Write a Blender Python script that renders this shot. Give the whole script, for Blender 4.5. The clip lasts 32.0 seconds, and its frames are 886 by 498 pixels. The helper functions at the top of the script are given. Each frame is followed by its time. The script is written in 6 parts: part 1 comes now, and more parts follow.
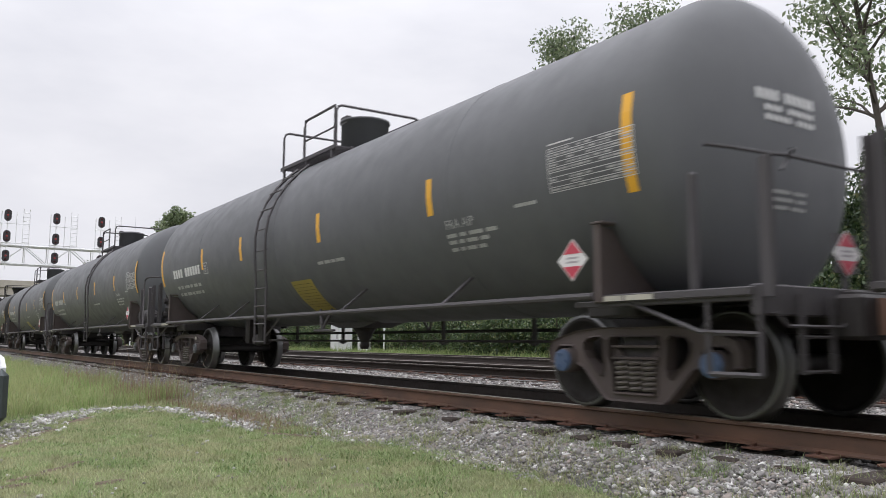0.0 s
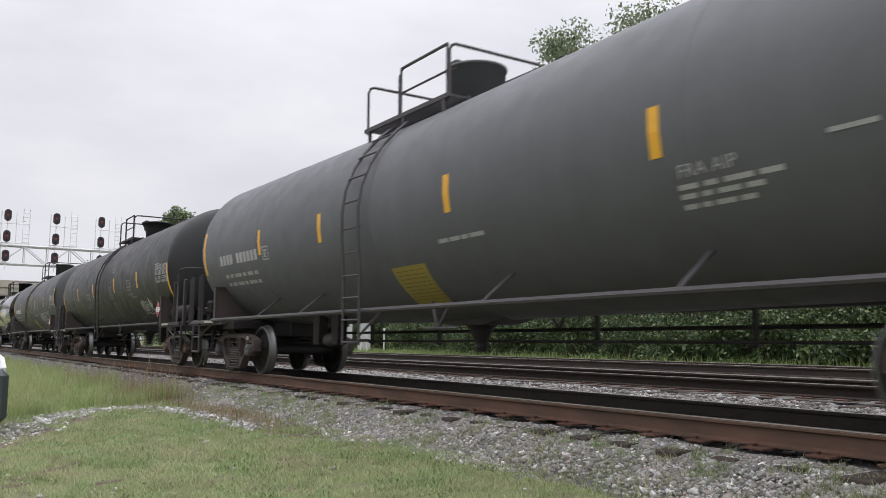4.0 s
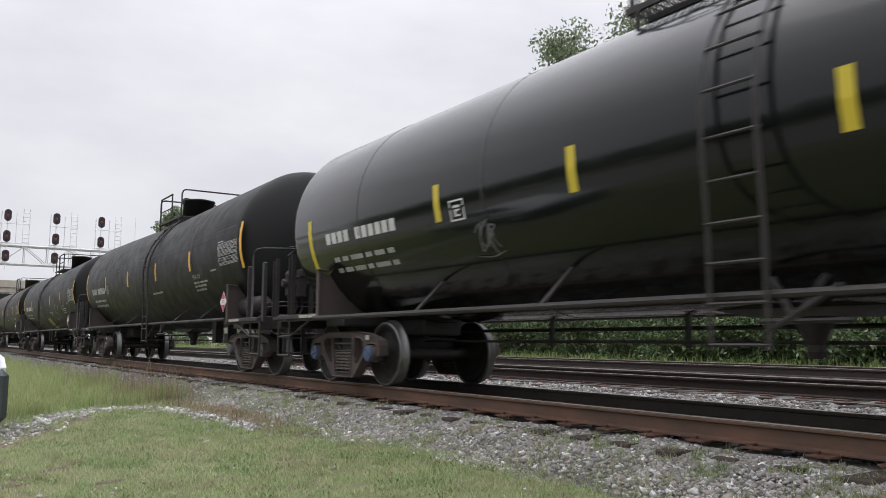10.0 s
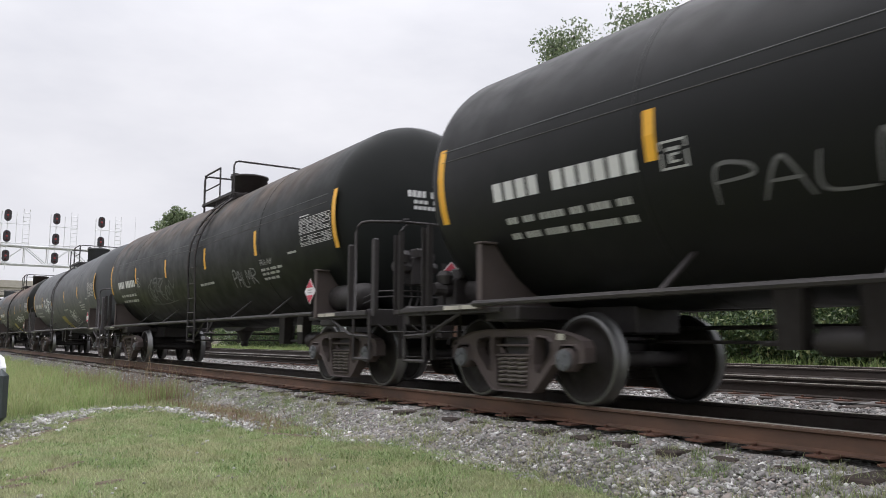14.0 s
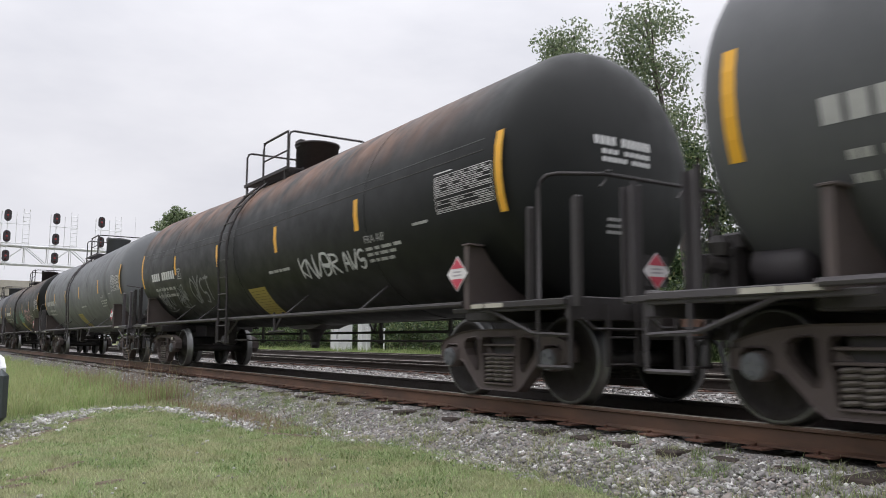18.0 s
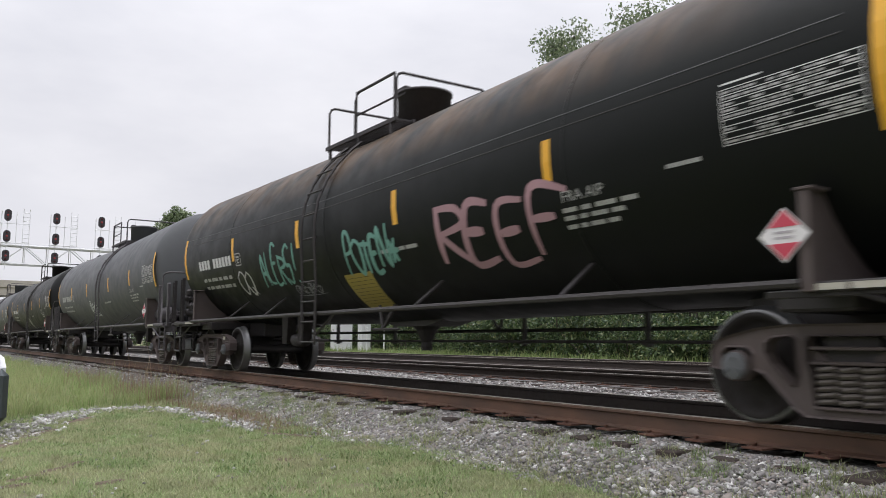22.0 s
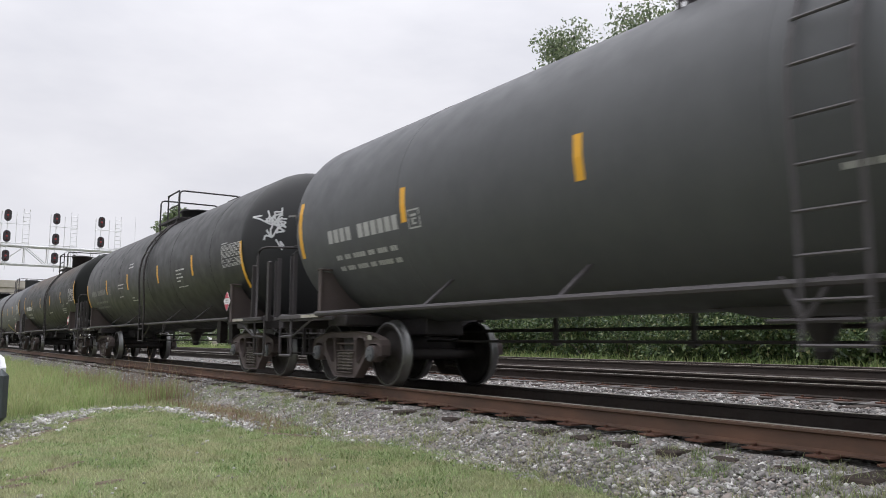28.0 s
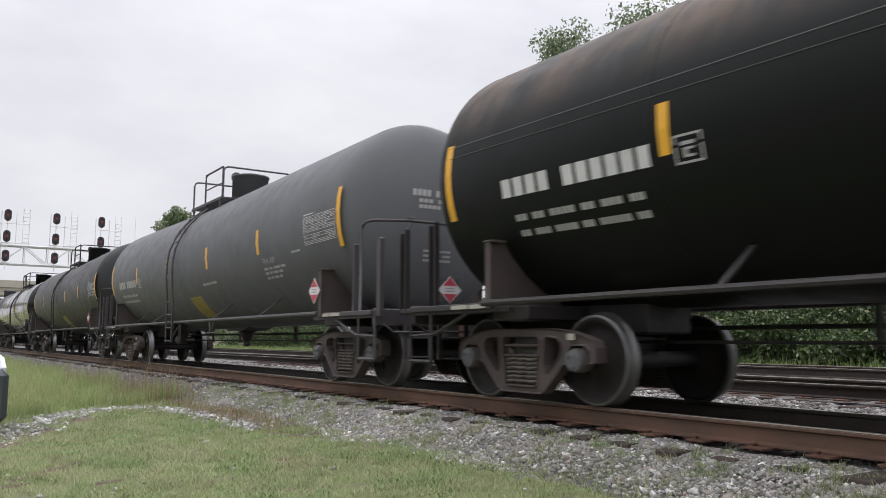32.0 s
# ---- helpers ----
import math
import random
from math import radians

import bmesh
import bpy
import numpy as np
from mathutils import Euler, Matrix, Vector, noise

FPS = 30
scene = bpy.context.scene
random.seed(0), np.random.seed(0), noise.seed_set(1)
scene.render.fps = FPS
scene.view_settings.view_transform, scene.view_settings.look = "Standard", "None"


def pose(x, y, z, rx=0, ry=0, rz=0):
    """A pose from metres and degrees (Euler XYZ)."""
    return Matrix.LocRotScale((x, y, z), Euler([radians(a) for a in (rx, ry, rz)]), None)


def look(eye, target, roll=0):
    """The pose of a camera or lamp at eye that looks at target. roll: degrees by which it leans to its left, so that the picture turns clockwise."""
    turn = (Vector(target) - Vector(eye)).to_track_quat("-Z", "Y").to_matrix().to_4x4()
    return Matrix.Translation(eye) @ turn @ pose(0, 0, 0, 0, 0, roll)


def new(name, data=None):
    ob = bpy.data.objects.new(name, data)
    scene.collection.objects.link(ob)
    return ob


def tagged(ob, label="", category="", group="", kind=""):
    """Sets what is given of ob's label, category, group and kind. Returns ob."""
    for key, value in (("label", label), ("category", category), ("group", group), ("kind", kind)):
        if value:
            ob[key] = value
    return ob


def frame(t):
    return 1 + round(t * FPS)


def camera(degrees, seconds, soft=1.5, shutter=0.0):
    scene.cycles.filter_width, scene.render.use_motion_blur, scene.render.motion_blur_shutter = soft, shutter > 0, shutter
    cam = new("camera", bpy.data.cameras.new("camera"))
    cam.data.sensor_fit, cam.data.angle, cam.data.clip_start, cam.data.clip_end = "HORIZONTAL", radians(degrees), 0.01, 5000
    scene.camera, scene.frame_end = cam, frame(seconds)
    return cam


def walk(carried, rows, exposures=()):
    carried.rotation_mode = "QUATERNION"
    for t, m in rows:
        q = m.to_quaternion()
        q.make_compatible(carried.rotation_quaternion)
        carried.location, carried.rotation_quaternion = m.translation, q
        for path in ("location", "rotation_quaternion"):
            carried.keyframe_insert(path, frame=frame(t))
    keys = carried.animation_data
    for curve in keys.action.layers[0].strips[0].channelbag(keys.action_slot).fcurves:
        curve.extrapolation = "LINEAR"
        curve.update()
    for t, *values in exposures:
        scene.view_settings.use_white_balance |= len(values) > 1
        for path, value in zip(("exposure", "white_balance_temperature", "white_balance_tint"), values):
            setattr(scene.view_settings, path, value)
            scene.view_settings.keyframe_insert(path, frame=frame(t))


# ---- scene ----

# A freight train of tank cars passes a fixed camera on the near one of three tracks.
# x runs along the track in the train's direction, y away from the camera, z up from the rail top.

# ---- camera ----
EYE = Vector((0.0, -6.52, 0.639))
YAW, PITCH = radians(56.476), radians(6.579)
AIM = EYE + Vector((-math.sin(YAW) * math.cos(PITCH), math.cos(YAW) * math.cos(PITCH), math.sin(PITCH)))
cam = camera(57.98, 32.0, soft=0.8, shutter=0.2)
walk(cam, [(0.0, look(EYE, AIM, 0.235)), (32.0, look(EYE, AIM, 0.235))], exposures=[(0.0, 0.04, 6340, 13), (2.0, -0.02, 6340, 13), (9.0, -0.04, 6340, 13), (11.0, 0.0, 6340, 13), (12.0, 0.1, 6340, 13), (13.2, 0.07, 6340, 13), (14.2, 0.02, 6340, 13), (16.0, 0.0, 6340, 13), (32.0, 0.0, 6340, 13)])

# ---- world and light: a bright overcast sky ----
SUN_EL, SUN_AZ = radians(74), radians(210)
world = bpy.data.worlds.new("overcast_sky")
scene.world = world
world.use_nodes = True
wn, wl = world.node_tree.nodes, world.node_tree.links
wn.clear()


def wnode(kind, **values):
    n = wn.new(kind)
    for k, v in values.items():
        n.inputs[k].default_value = v
    return n


sky = wn.new("ShaderNodeTexSky")
sky.sky_type = 'NISHITA'
sky.sun_disc = False
sky.sun_elevation, sky.sun_rotation = SUN_EL, SUN_AZ
sky.dust_density = 4.0
grey_sky = wnode("ShaderNodeHueSaturation", Saturation=0.15, Value=0.1)
wl.new(sky.outputs[0], grey_sky.inputs["Color"])
# cloud layer: brighter overhead than at the horizon, mottled by soft noise
coord = wn.new("ShaderNodeTexCoord")
sep = wn.new("ShaderNodeSeparateXYZ")
wl.new(coord.outputs["Generated"], sep.inputs[0])
up = wn.new("ShaderNodeMath")
up.operation, up.use_clamp = 'POWER', False
wl.new(sep.outputs["Z"], up.inputs[0])
up.inputs[1].default_value = 3.0
lift = wn.new("ShaderNodeMath")
lift.operation = 'MULTIPLY_ADD'
wl.new(up.outputs[0], lift.inputs[0])
lift.inputs[1].default_value, lift.inputs[2].default_value = 2.5, 0.83
stretch = wn.new("ShaderNodeMapping")
stretch.inputs["Scale"].default_value = (1.2, 1.2, 3.2)
stretch.inputs["Location"].default_value = (0.35, 0.1, 0.2)
wl.new(coord.outputs["Generated"], stretch.inputs[0])
cloud = wnode("ShaderNodeTexNoise", Scale=2.6, Detail=5.0, Roughness=0.55)
wl.new(stretch.outputs[0], cloud.inputs["Vector"])
ramp = wn.new("ShaderNodeValToRGB")
ramp.color_ramp.elements[0].position, ramp.color_ramp.elements[0].color = 0.3, (0.87, 0.88, 0.92, 1)
ramp.color_ramp.elements[1].position, ramp.color_ramp.elements[1].color = 0.68, (1.05, 1.05, 1.07, 1)
wl.new(cloud.outputs["Fac"], ramp.inputs[0])
scaled = wn.new("ShaderNodeVectorMath")
scaled.operation = 'SCALE'
wl.new(ramp.outputs[0], scaled.inputs[0])
wl.new(lift.outputs[0], scaled.inputs["Scale"])
mixed = wn.new("ShaderNodeMix")
mixed.data_type = 'RGBA'
mixed.inputs["Factor"].default_value = 0.94
wl.new(grey_sky.outputs[0], mixed.inputs["A"])
wl.new(scaled.outputs[0], mixed.inputs["B"])
back = wn.new("ShaderNodeBackground")
back.inputs["Strength"].default_value = 1.0
wl.new(mixed.outputs["Result"], back.inputs[0])
wl.new(back.outputs[0], wn.new("ShaderNodeOutputWorld").inputs[0])

sun = new("sun", bpy.data.lights.new("sun", 'SUN'))
sun.data.energy, sun.data.angle, sun.data.color = 0.5, radians(50), (1.0, 0.97, 0.93)
sun.matrix_basis = look((0, 0, 40), (0.145 * 40, 0.247 * 40, 0))
scene.view_settings.exposure = 0.0


# ---- materials ----
class Nodes:
    """A node material with a Principled shader and small helpers for procedural inputs."""

    def __init__(self, name, rough=0.6, metal=0.0, spec=0.5):
        self.m = bpy.data.materials.new(name)
        self.m.use_nodes = True
        self.t = self.m.node_tree
        self.b = self.t.nodes["Principled BSDF"]
        self.b.inputs["Roughness"].default_value = rough
        self.b.inputs["Metallic"].default_value = metal
        self.b.inputs["Specular IOR Level"].default_value = spec
        self.pos = self.t.nodes.new("ShaderNodeTexCoord").outputs["Object"]

    def set(self, name, value):
        if hasattr(value, "links"):
            self.t.links.new(value, self.b.inputs[name])
        else:
            self.b.inputs[name].default_value = value
        return self

    def mapped(self, scale, source=None):
        n = self.t.nodes.new("ShaderNodeMapping")
        n.inputs["Scale"].default_value = scale
        self.t.links.new(source or self.pos, n.inputs[0])
        return n.outputs[0]

    def noise(self, scale, detail=4.0, rough=0.55, vec=None, stretch=None):
        n = self.t.nodes.new("ShaderNodeTexNoise")
        n.inputs["Scale"].default_value, n.inputs["Detail"].default_value, n.inputs["Roughness"].default_value = scale, detail, rough
        v = vec or self.pos
        self.t.links.new(self.mapped(stretch, v) if stretch else v, n.inputs["Vector"])
        return n.outputs["Fac"]

    def axis(self, k):
        n = self.t.nodes.new("ShaderNodeSeparateXYZ")
        self.t.links.new(self.pos, n.inputs[0])
        return n.outputs[k]

    def remap(self, value, a, b, lo=0.0, hi=1.0):
        n = self.t.nodes.new("ShaderNodeMapRange")
        for k, v in (("From Min", a), ("From Max", b), ("To Min", lo), ("To Max", hi)):
            n.inputs[k].default_value = v
        self.t.links.new(value, n.inputs["Value"])
        return n.outputs[0]

    def math(self, op, a, b):
        n = self.t.nodes.new("ShaderNodeMath")
        n.operation = op
        for i, v in enumerate((a, b)):
            if hasattr(v, "links"):
                self.t.links.new(v, n.inputs[i])
            else:
                n.inputs[i].default_value = v
        return n.outputs[0]

    def mix(self, fac, a, b, mode='MIX'):
        n = self.t.nodes.new("ShaderNodeMix")
        n.data_type, n.blend_type = 'RGBA', mode
        for k, v in (("Factor", fac), ("A", a), ("B", b)):
            if hasattr(v, "links"):
                self.t.links.new(v, n.inputs[k])
            else:
                n.inputs[k].default_value = v if k == "Factor" else (*v, 1.0)
        return n.outputs["Result"]

    def random(self, island=False):
        if island:
            return self.t.nodes.new("ShaderNodeNewGeometry").outputs["Random Per Island"]
        return self.t.nodes.new("ShaderNodeObjectInfo").outputs["Random"]

    def bump(self, height, strength=0.3, distance=0.01):
        n = self.t.nodes.new("ShaderNodeBump")
        n.inputs["Strength"].default_value, n.inputs["Distance"].default_value = strength, distance
        self.t.links.new(height, n.inputs["Height"])
        self.t.links.new(n.outputs[0], self.b.inputs["Normal"])
        return self

    def ramp(self, value, stops):
        n = self.t.nodes.new("ShaderNodeValToRGB")
        e = n.color_ramp.elements
        while len(e) < len(stops):
            e.new(0.5)
        for el, (p, c) in zip(e, stops):
            el.position, el.color = p, (*c, 1.0)
        self.t.links.new(value, n.inputs[0])
        return n.outputs[0]


def plain(name, color, rough=0.6, metal=0.0, dirt=0.35, grain=18.0, tint=None):
    """Painted or bare stuff with blotches at two scales and a little relief."""
    n = Nodes(name, rough, metal)
    dark = tint or tuple(c * 0.55 for c in color)
    big = n.remap(n.noise(1.7, 5), 0.35, 0.7)
    fine = n.remap(n.noise(grain, 3), 0.3, 0.7)
    c = n.mix(n.math('MULTIPLY', big, dirt), color, dark)
    c = n.mix(n.math('MULTIPLY', fine, dirt * 0.6), c, tuple(min(1, v * 1.25) for v in color))
    n.set("Base Color", c)
    n.set("Roughness", n.remap(fine, 0, 1, rough * 0.85, min(1, rough * 1.15)))
    n.bump(fine, 0.25, 0.004)
    return n.m


CAR_LONG = 18.287


def tank_paint(name, color, rough=0.5, rust=0.0, stain=0.0, dust=0.3, rust_color=(0.17, 0.085, 0.05), coat=0.0, spec=0.28):
    """Tank shell paint: road dust on the heads, soot streaks running down, rust along the crown."""
    n = Nodes(name, rough, spec=spec)
    streak = n.remap(n.noise(1.0, 4, 0.6, stretch=(2.6, 1.0, 0.22)), 0.38, 0.72)
    cloudy = n.remap(n.noise(0.55, 5), 0.35, 0.7)
    fine = n.noise(34.0, 2)
    c = n.mix(n.math('MULTIPLY', streak, dust * 0.55), color, tuple(v * 0.55 for v in color))
    c = n.mix(n.math('MULTIPLY', cloudy, dust * 0.6), c, tuple(v * 1.5 + 0.008 for v in color))
    grime = n.remap(n.noise(2.2, 5, 0.65), 0.4, 0.75)
    c = n.mix(n.math('MULTIPLY', grime, 0.35), c, tuple(v * 0.6 + 0.003 for v in color))
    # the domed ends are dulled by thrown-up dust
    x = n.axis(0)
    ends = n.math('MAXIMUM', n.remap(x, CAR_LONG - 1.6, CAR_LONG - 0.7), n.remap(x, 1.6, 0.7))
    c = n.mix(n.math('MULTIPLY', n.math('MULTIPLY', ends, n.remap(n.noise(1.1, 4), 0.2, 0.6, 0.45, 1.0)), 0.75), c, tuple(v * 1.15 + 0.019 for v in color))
    if stain:
        spots = n.remap(n.noise(0.8, 3, 0.5, stretch=(1.6, 1.0, 0.35)), 0.5, 0.6)
        band = n.remap(n.noise(0.5, 1, 0.5, stretch=(1.0, 0.05, 0.05)), 0.48, 0.58)
        c = n.mix(n.math('MULTIPLY', n.math('MULTIPLY', spots, band), stain), c, (0.035, 0.036, 0.034))
    if rust:
        crown = n.remap(n.axis(2), 2.9, 3.4)
        patch = n.math('MULTIPLY', n.remap(n.noise(1.3, 6, 0.62, stretch=(1.7, 1.0, 0.4)), 0.36, 0.6), n.remap(x, CAR_LONG - 1.7, CAR_LONG - 4.5))
        c = n.mix(n.math('MULTIPLY', n.math('MULTIPLY', crown, patch), rust), c, rust_color)
    n.set("Base Color", c)
    n.set("Roughness", n.remap(n.noise(3.0, 5), 0.3, 0.7, rough * 0.85, rough * 1.2))
    if coat:
        n.set("Coat Weight", coat).set("Coat Roughness", 0.06)
    n.bump(n.math('ADD', n.math('MULTIPLY', n.noise(0.9, 2), 2.0), n.math('MULTIPLY', fine, 0.12)), 0.22, 0.012)
    return n.m


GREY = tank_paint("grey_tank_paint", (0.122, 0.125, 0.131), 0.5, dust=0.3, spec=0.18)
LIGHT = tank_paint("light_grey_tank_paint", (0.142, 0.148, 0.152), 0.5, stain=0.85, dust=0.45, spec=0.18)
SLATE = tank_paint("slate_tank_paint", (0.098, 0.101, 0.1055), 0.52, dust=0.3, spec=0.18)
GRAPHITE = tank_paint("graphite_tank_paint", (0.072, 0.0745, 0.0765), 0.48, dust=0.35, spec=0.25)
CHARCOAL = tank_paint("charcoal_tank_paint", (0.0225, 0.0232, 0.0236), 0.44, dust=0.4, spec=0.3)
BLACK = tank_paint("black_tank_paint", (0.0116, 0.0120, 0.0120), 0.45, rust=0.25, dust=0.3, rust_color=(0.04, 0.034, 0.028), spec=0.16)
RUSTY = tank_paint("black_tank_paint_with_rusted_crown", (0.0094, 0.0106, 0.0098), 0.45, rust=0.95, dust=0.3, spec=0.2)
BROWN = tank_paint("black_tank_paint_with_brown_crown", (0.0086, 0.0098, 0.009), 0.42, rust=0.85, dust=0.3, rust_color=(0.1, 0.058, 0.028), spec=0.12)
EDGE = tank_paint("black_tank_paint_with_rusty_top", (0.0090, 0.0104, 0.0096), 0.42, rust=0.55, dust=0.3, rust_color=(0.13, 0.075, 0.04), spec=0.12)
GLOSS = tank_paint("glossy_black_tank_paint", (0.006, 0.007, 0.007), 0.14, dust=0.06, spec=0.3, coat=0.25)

DIRTY_WHITE = plain("dirty_reflective_tape", (0.42, 0.4, 0.34), 0.6, 0.0, 0.5)
LABEL_INK = plain("faded_label_ink", (0.13, 0.1, 0.02), 0.6)
PLACARD_INK = plain("placard_ink", (0.42, 0.39, 0.41), 0.6)
STEEL_DARK = plain("grimy_black_steel", (0.026, 0.0225, 0.023), 0.62, 0.0, 0.5, tint=(0.038, 0.031, 0.028))
STEEL_GREY = plain("grimy_grey_steel", (0.061, 0.055, 0.06), 0.58, 0.0, 0.5, tint=(0.05, 0.043, 0.04))
CAST = plain("dusty_cast_steel", (0.088, 0.068, 0.064), 0.8, 0.0, 0.55, 9.0, tint=(0.042, 0.035, 0.032))
SPRING = plain("rusty_spring_steel", (0.12, 0.104, 0.092), 0.7, 0.0, 0.5)
WHEEL = plain("brown_wheel_steel", (0.014, 0.0105, 0.009), 0.8, 0.0, 0.5, 7.0)
TREAD = plain("polished_tread_steel", (0.2, 0.2, 0.2), 0.45, 1.0, 0.3)
CAP_BLUE = plain("faded_blue_bearing_cap", (0.07, 0.11, 0.2), 0.55, 0.0, 0.6, 30.0)
CAP_GREY = plain("grey_bearing_cap", (0.115, 0.12, 0.128), 0.55, 0.0, 0.6, 30.0)
YELLOW = plain("yellow_reflective_sheeting", (0.75, 0.39, 0.02), 0.45, 0.0, 0.15)
LEMON = plain("yellow_vinyl_label", (0.34, 0.265, 0.05), 0.5, 0.0, 0.4)
CANARY = plain("canary_reflective_sheeting", (0.6, 0.47, 0.03), 0.45, 0.0, 0.2)
WHITE = plain("worn_white_lettering", (0.62, 0.62, 0.61), 0.6, 0.0, 0.45)
DULL = plain("faded_lettering", (0.41, 0.41, 0.4), 0.6, 0.0, 0.5)
FAINT = plain("very_faded_lettering", (0.12, 0.12, 0.118), 0.65, 0.0, 0.5)
NOTE = plain("weathered_stencil_ink", (0.21, 0.21, 0.205), 0.65, 0.0, 0.5)
RED = plain("red_placard_face", (0.52, 0.055, 0.09), 0.5, 0.0, 0.2)
PLACARD_WHITE = plain("white_placard_face", (0.72, 0.7, 0.7), 0.5, 0.0, 0.2)
SPRAY_WHITE = plain("white_spray_paint", (0.58, 0.59, 0.59), 0.7, 0.0, 0.5)
SPRAY_FAINT = plain("weathered_white_spray_paint", (0.14, 0.14, 0.142), 0.7, 0.0, 0.5)
SPRAY_GHOST = plain("ghostly_spray_paint", (0.24, 0.245, 0.25), 0.7, 0.0, 0.5)
SPRAY_GREEN = plain("mint_green_spray_paint", (0.17, 0.37, 0.31), 0.7, 0.0, 0.4)
SPRAY_PINK = plain("pink_spray_paint", (0.42, 0.25, 0.28), 0.7, 0.0, 0.4)
SPRAY_YELLOW = plain("yellow_spray_paint", (0.33, 0.27, 0.08), 0.7, 0.0, 0.4)
SEAM_PALE = plain("pale_weld_paint", (0.1, 0.103, 0.106), 0.55)
SEAM_OLD = plain("scuffed_weld_paint", (0.045, 0.043, 0.04), 0.6)
# the shade under the train is put into this near-black stone colour
SHADE_STONE = plain("shade_darkened_ballast", (0.03, 0.028, 0.026), 0.9, 0.0, 0.5)
RUBBER = plain("black_rubber_hose", (0.012, 0.012, 0.012), 0.75)
RUST_CAST = plain("rusty_coupler_steel", (0.15, 0.085, 0.062), 0.8, 0.0, 0.55)

n = Nodes("rusty_rail_steel", 0.75)
n.set("Base Color", n.mix(n.remap(n.noise(5, 5, stretch=(0.3, 1, 1)), 0.35, 0.7), (0.135, 0.071, 0.044), (0.07, 0.043, 0.031))).bump(n.noise(40, 3), 0.35, 0.004)
RAIL_RUST = n.m
# rusty brown, darkened further: the far rail's shade is put into the colour
RAIL_DARK = plain("shade_dark_brown_rail_steel", (0.036, 0.026, 0.021), 0.7, 0.0, 0.5)
RAIL_HEAD = plain("worn_rail_head", (0.3, 0.27, 0.23), 0.42, 0.8, 0.4)
TIE = plain("weathered_tie_wood", (0.065, 0.05, 0.042), 0.9, 0.0, 0.6, 14.0)
PLATE = plain("rusted_tie_plate", (0.125, 0.06, 0.04), 0.85, 0.0, 0.5)

n = Nodes("ballast_bed", 0.95)
n.set("Base Color", n.mix(n.remap(n.noise(16, 6, 0.75), 0.3, 0.7), (0.08, 0.075, 0.071), (0.23, 0.22, 0.21)))
n.bump(n.noise(26, 5, 0.7), 0.9, 0.05)
BALLAST = n.m


# neutral grey for the unseen ground added behind the camera
n = Nodes("grey_bounce_ground", 0.95)
n.set("Base Color", n.mix(n.remap(n.noise(9, 6, 0.75), 0.3, 0.7), (0.15, 0.145, 0.14), (0.29, 0.28, 0.27)))
n.bump(n.noise(26, 5, 0.7), 0.6, 0.03)
BOUNCE_GREY = n.m


def crushed(name, stops, dust):
    """Broken stone: a tone for each piece, with dusty and fresh faces."""
    n = Nodes(name, 0.9)
    n.set("Base Color", n.mix(n.math('MULTIPLY', n.remap(n.noise(30, 3), 0.45, 0.75), 0.6), n.ramp(n.random(True), stops), dust))
    n.bump(n.noise(70, 3), 0.5, 0.01)
    return n.m


STONE = crushed("crushed_limestone", [(0.0, (0.12, 0.112, 0.106)), (0.25, (0.225, 0.213, 0.203)), (0.5, (0.315, 0.302, 0.29)), (0.62, (0.345, 0.285, 0.25)), (0.76, (0.385, 0.375, 0.36)), (0.9, (0.48, 0.47, 0.455)), (0.96, (0.64, 0.63, 0.61)), (1.0, (0.86, 0.85, 0.83))], (0.225, 0.212, 0.198))
PALE_STONE = crushed("pale_gravel_stone", [(0.0, (0.16, 0.152, 0.145)), (0.4, (0.28, 0.27, 0.255)), (0.75, (0.43, 0.42, 0.4)), (1.0, (0.72, 0.71, 0.69))], (0.26, 0.245, 0.225))
n = Nodes("lawn_soil", 0.95)
g = n.mix(n.remap(n.noise(0.7, 5), 0.35, 0.65), (0.125, 0.16, 0.06), (0.17, 0.175, 0.08))
g = n.mix(n.math('MULTIPLY', n.remap(n.noise(30, 4, 0.7), 0.35, 0.7), 0.6), g, (0.24, 0.25, 0.12))
g = n.mix(n.math('MULTIPLY', n.remap(n.noise(2.6, 5, 0.65), 0.5, 0.66), 0.8), g, (0.17, 0.145, 0.1))
n.set("Base Color", g).bump(n.noise(40, 5, 0.7), 0.7, 0.03)
LAWN = n.m
n = Nodes("bare_soil", 0.95)
n.set("Base Color", n.mix(n.remap(n.noise(14, 5, 0.7), 0.3, 0.7), (0.1, 0.075, 0.055), (0.2, 0.15, 0.11))).bump(n.noise(30, 5, 0.7), 0.9, 0.03)
SOIL = n.m


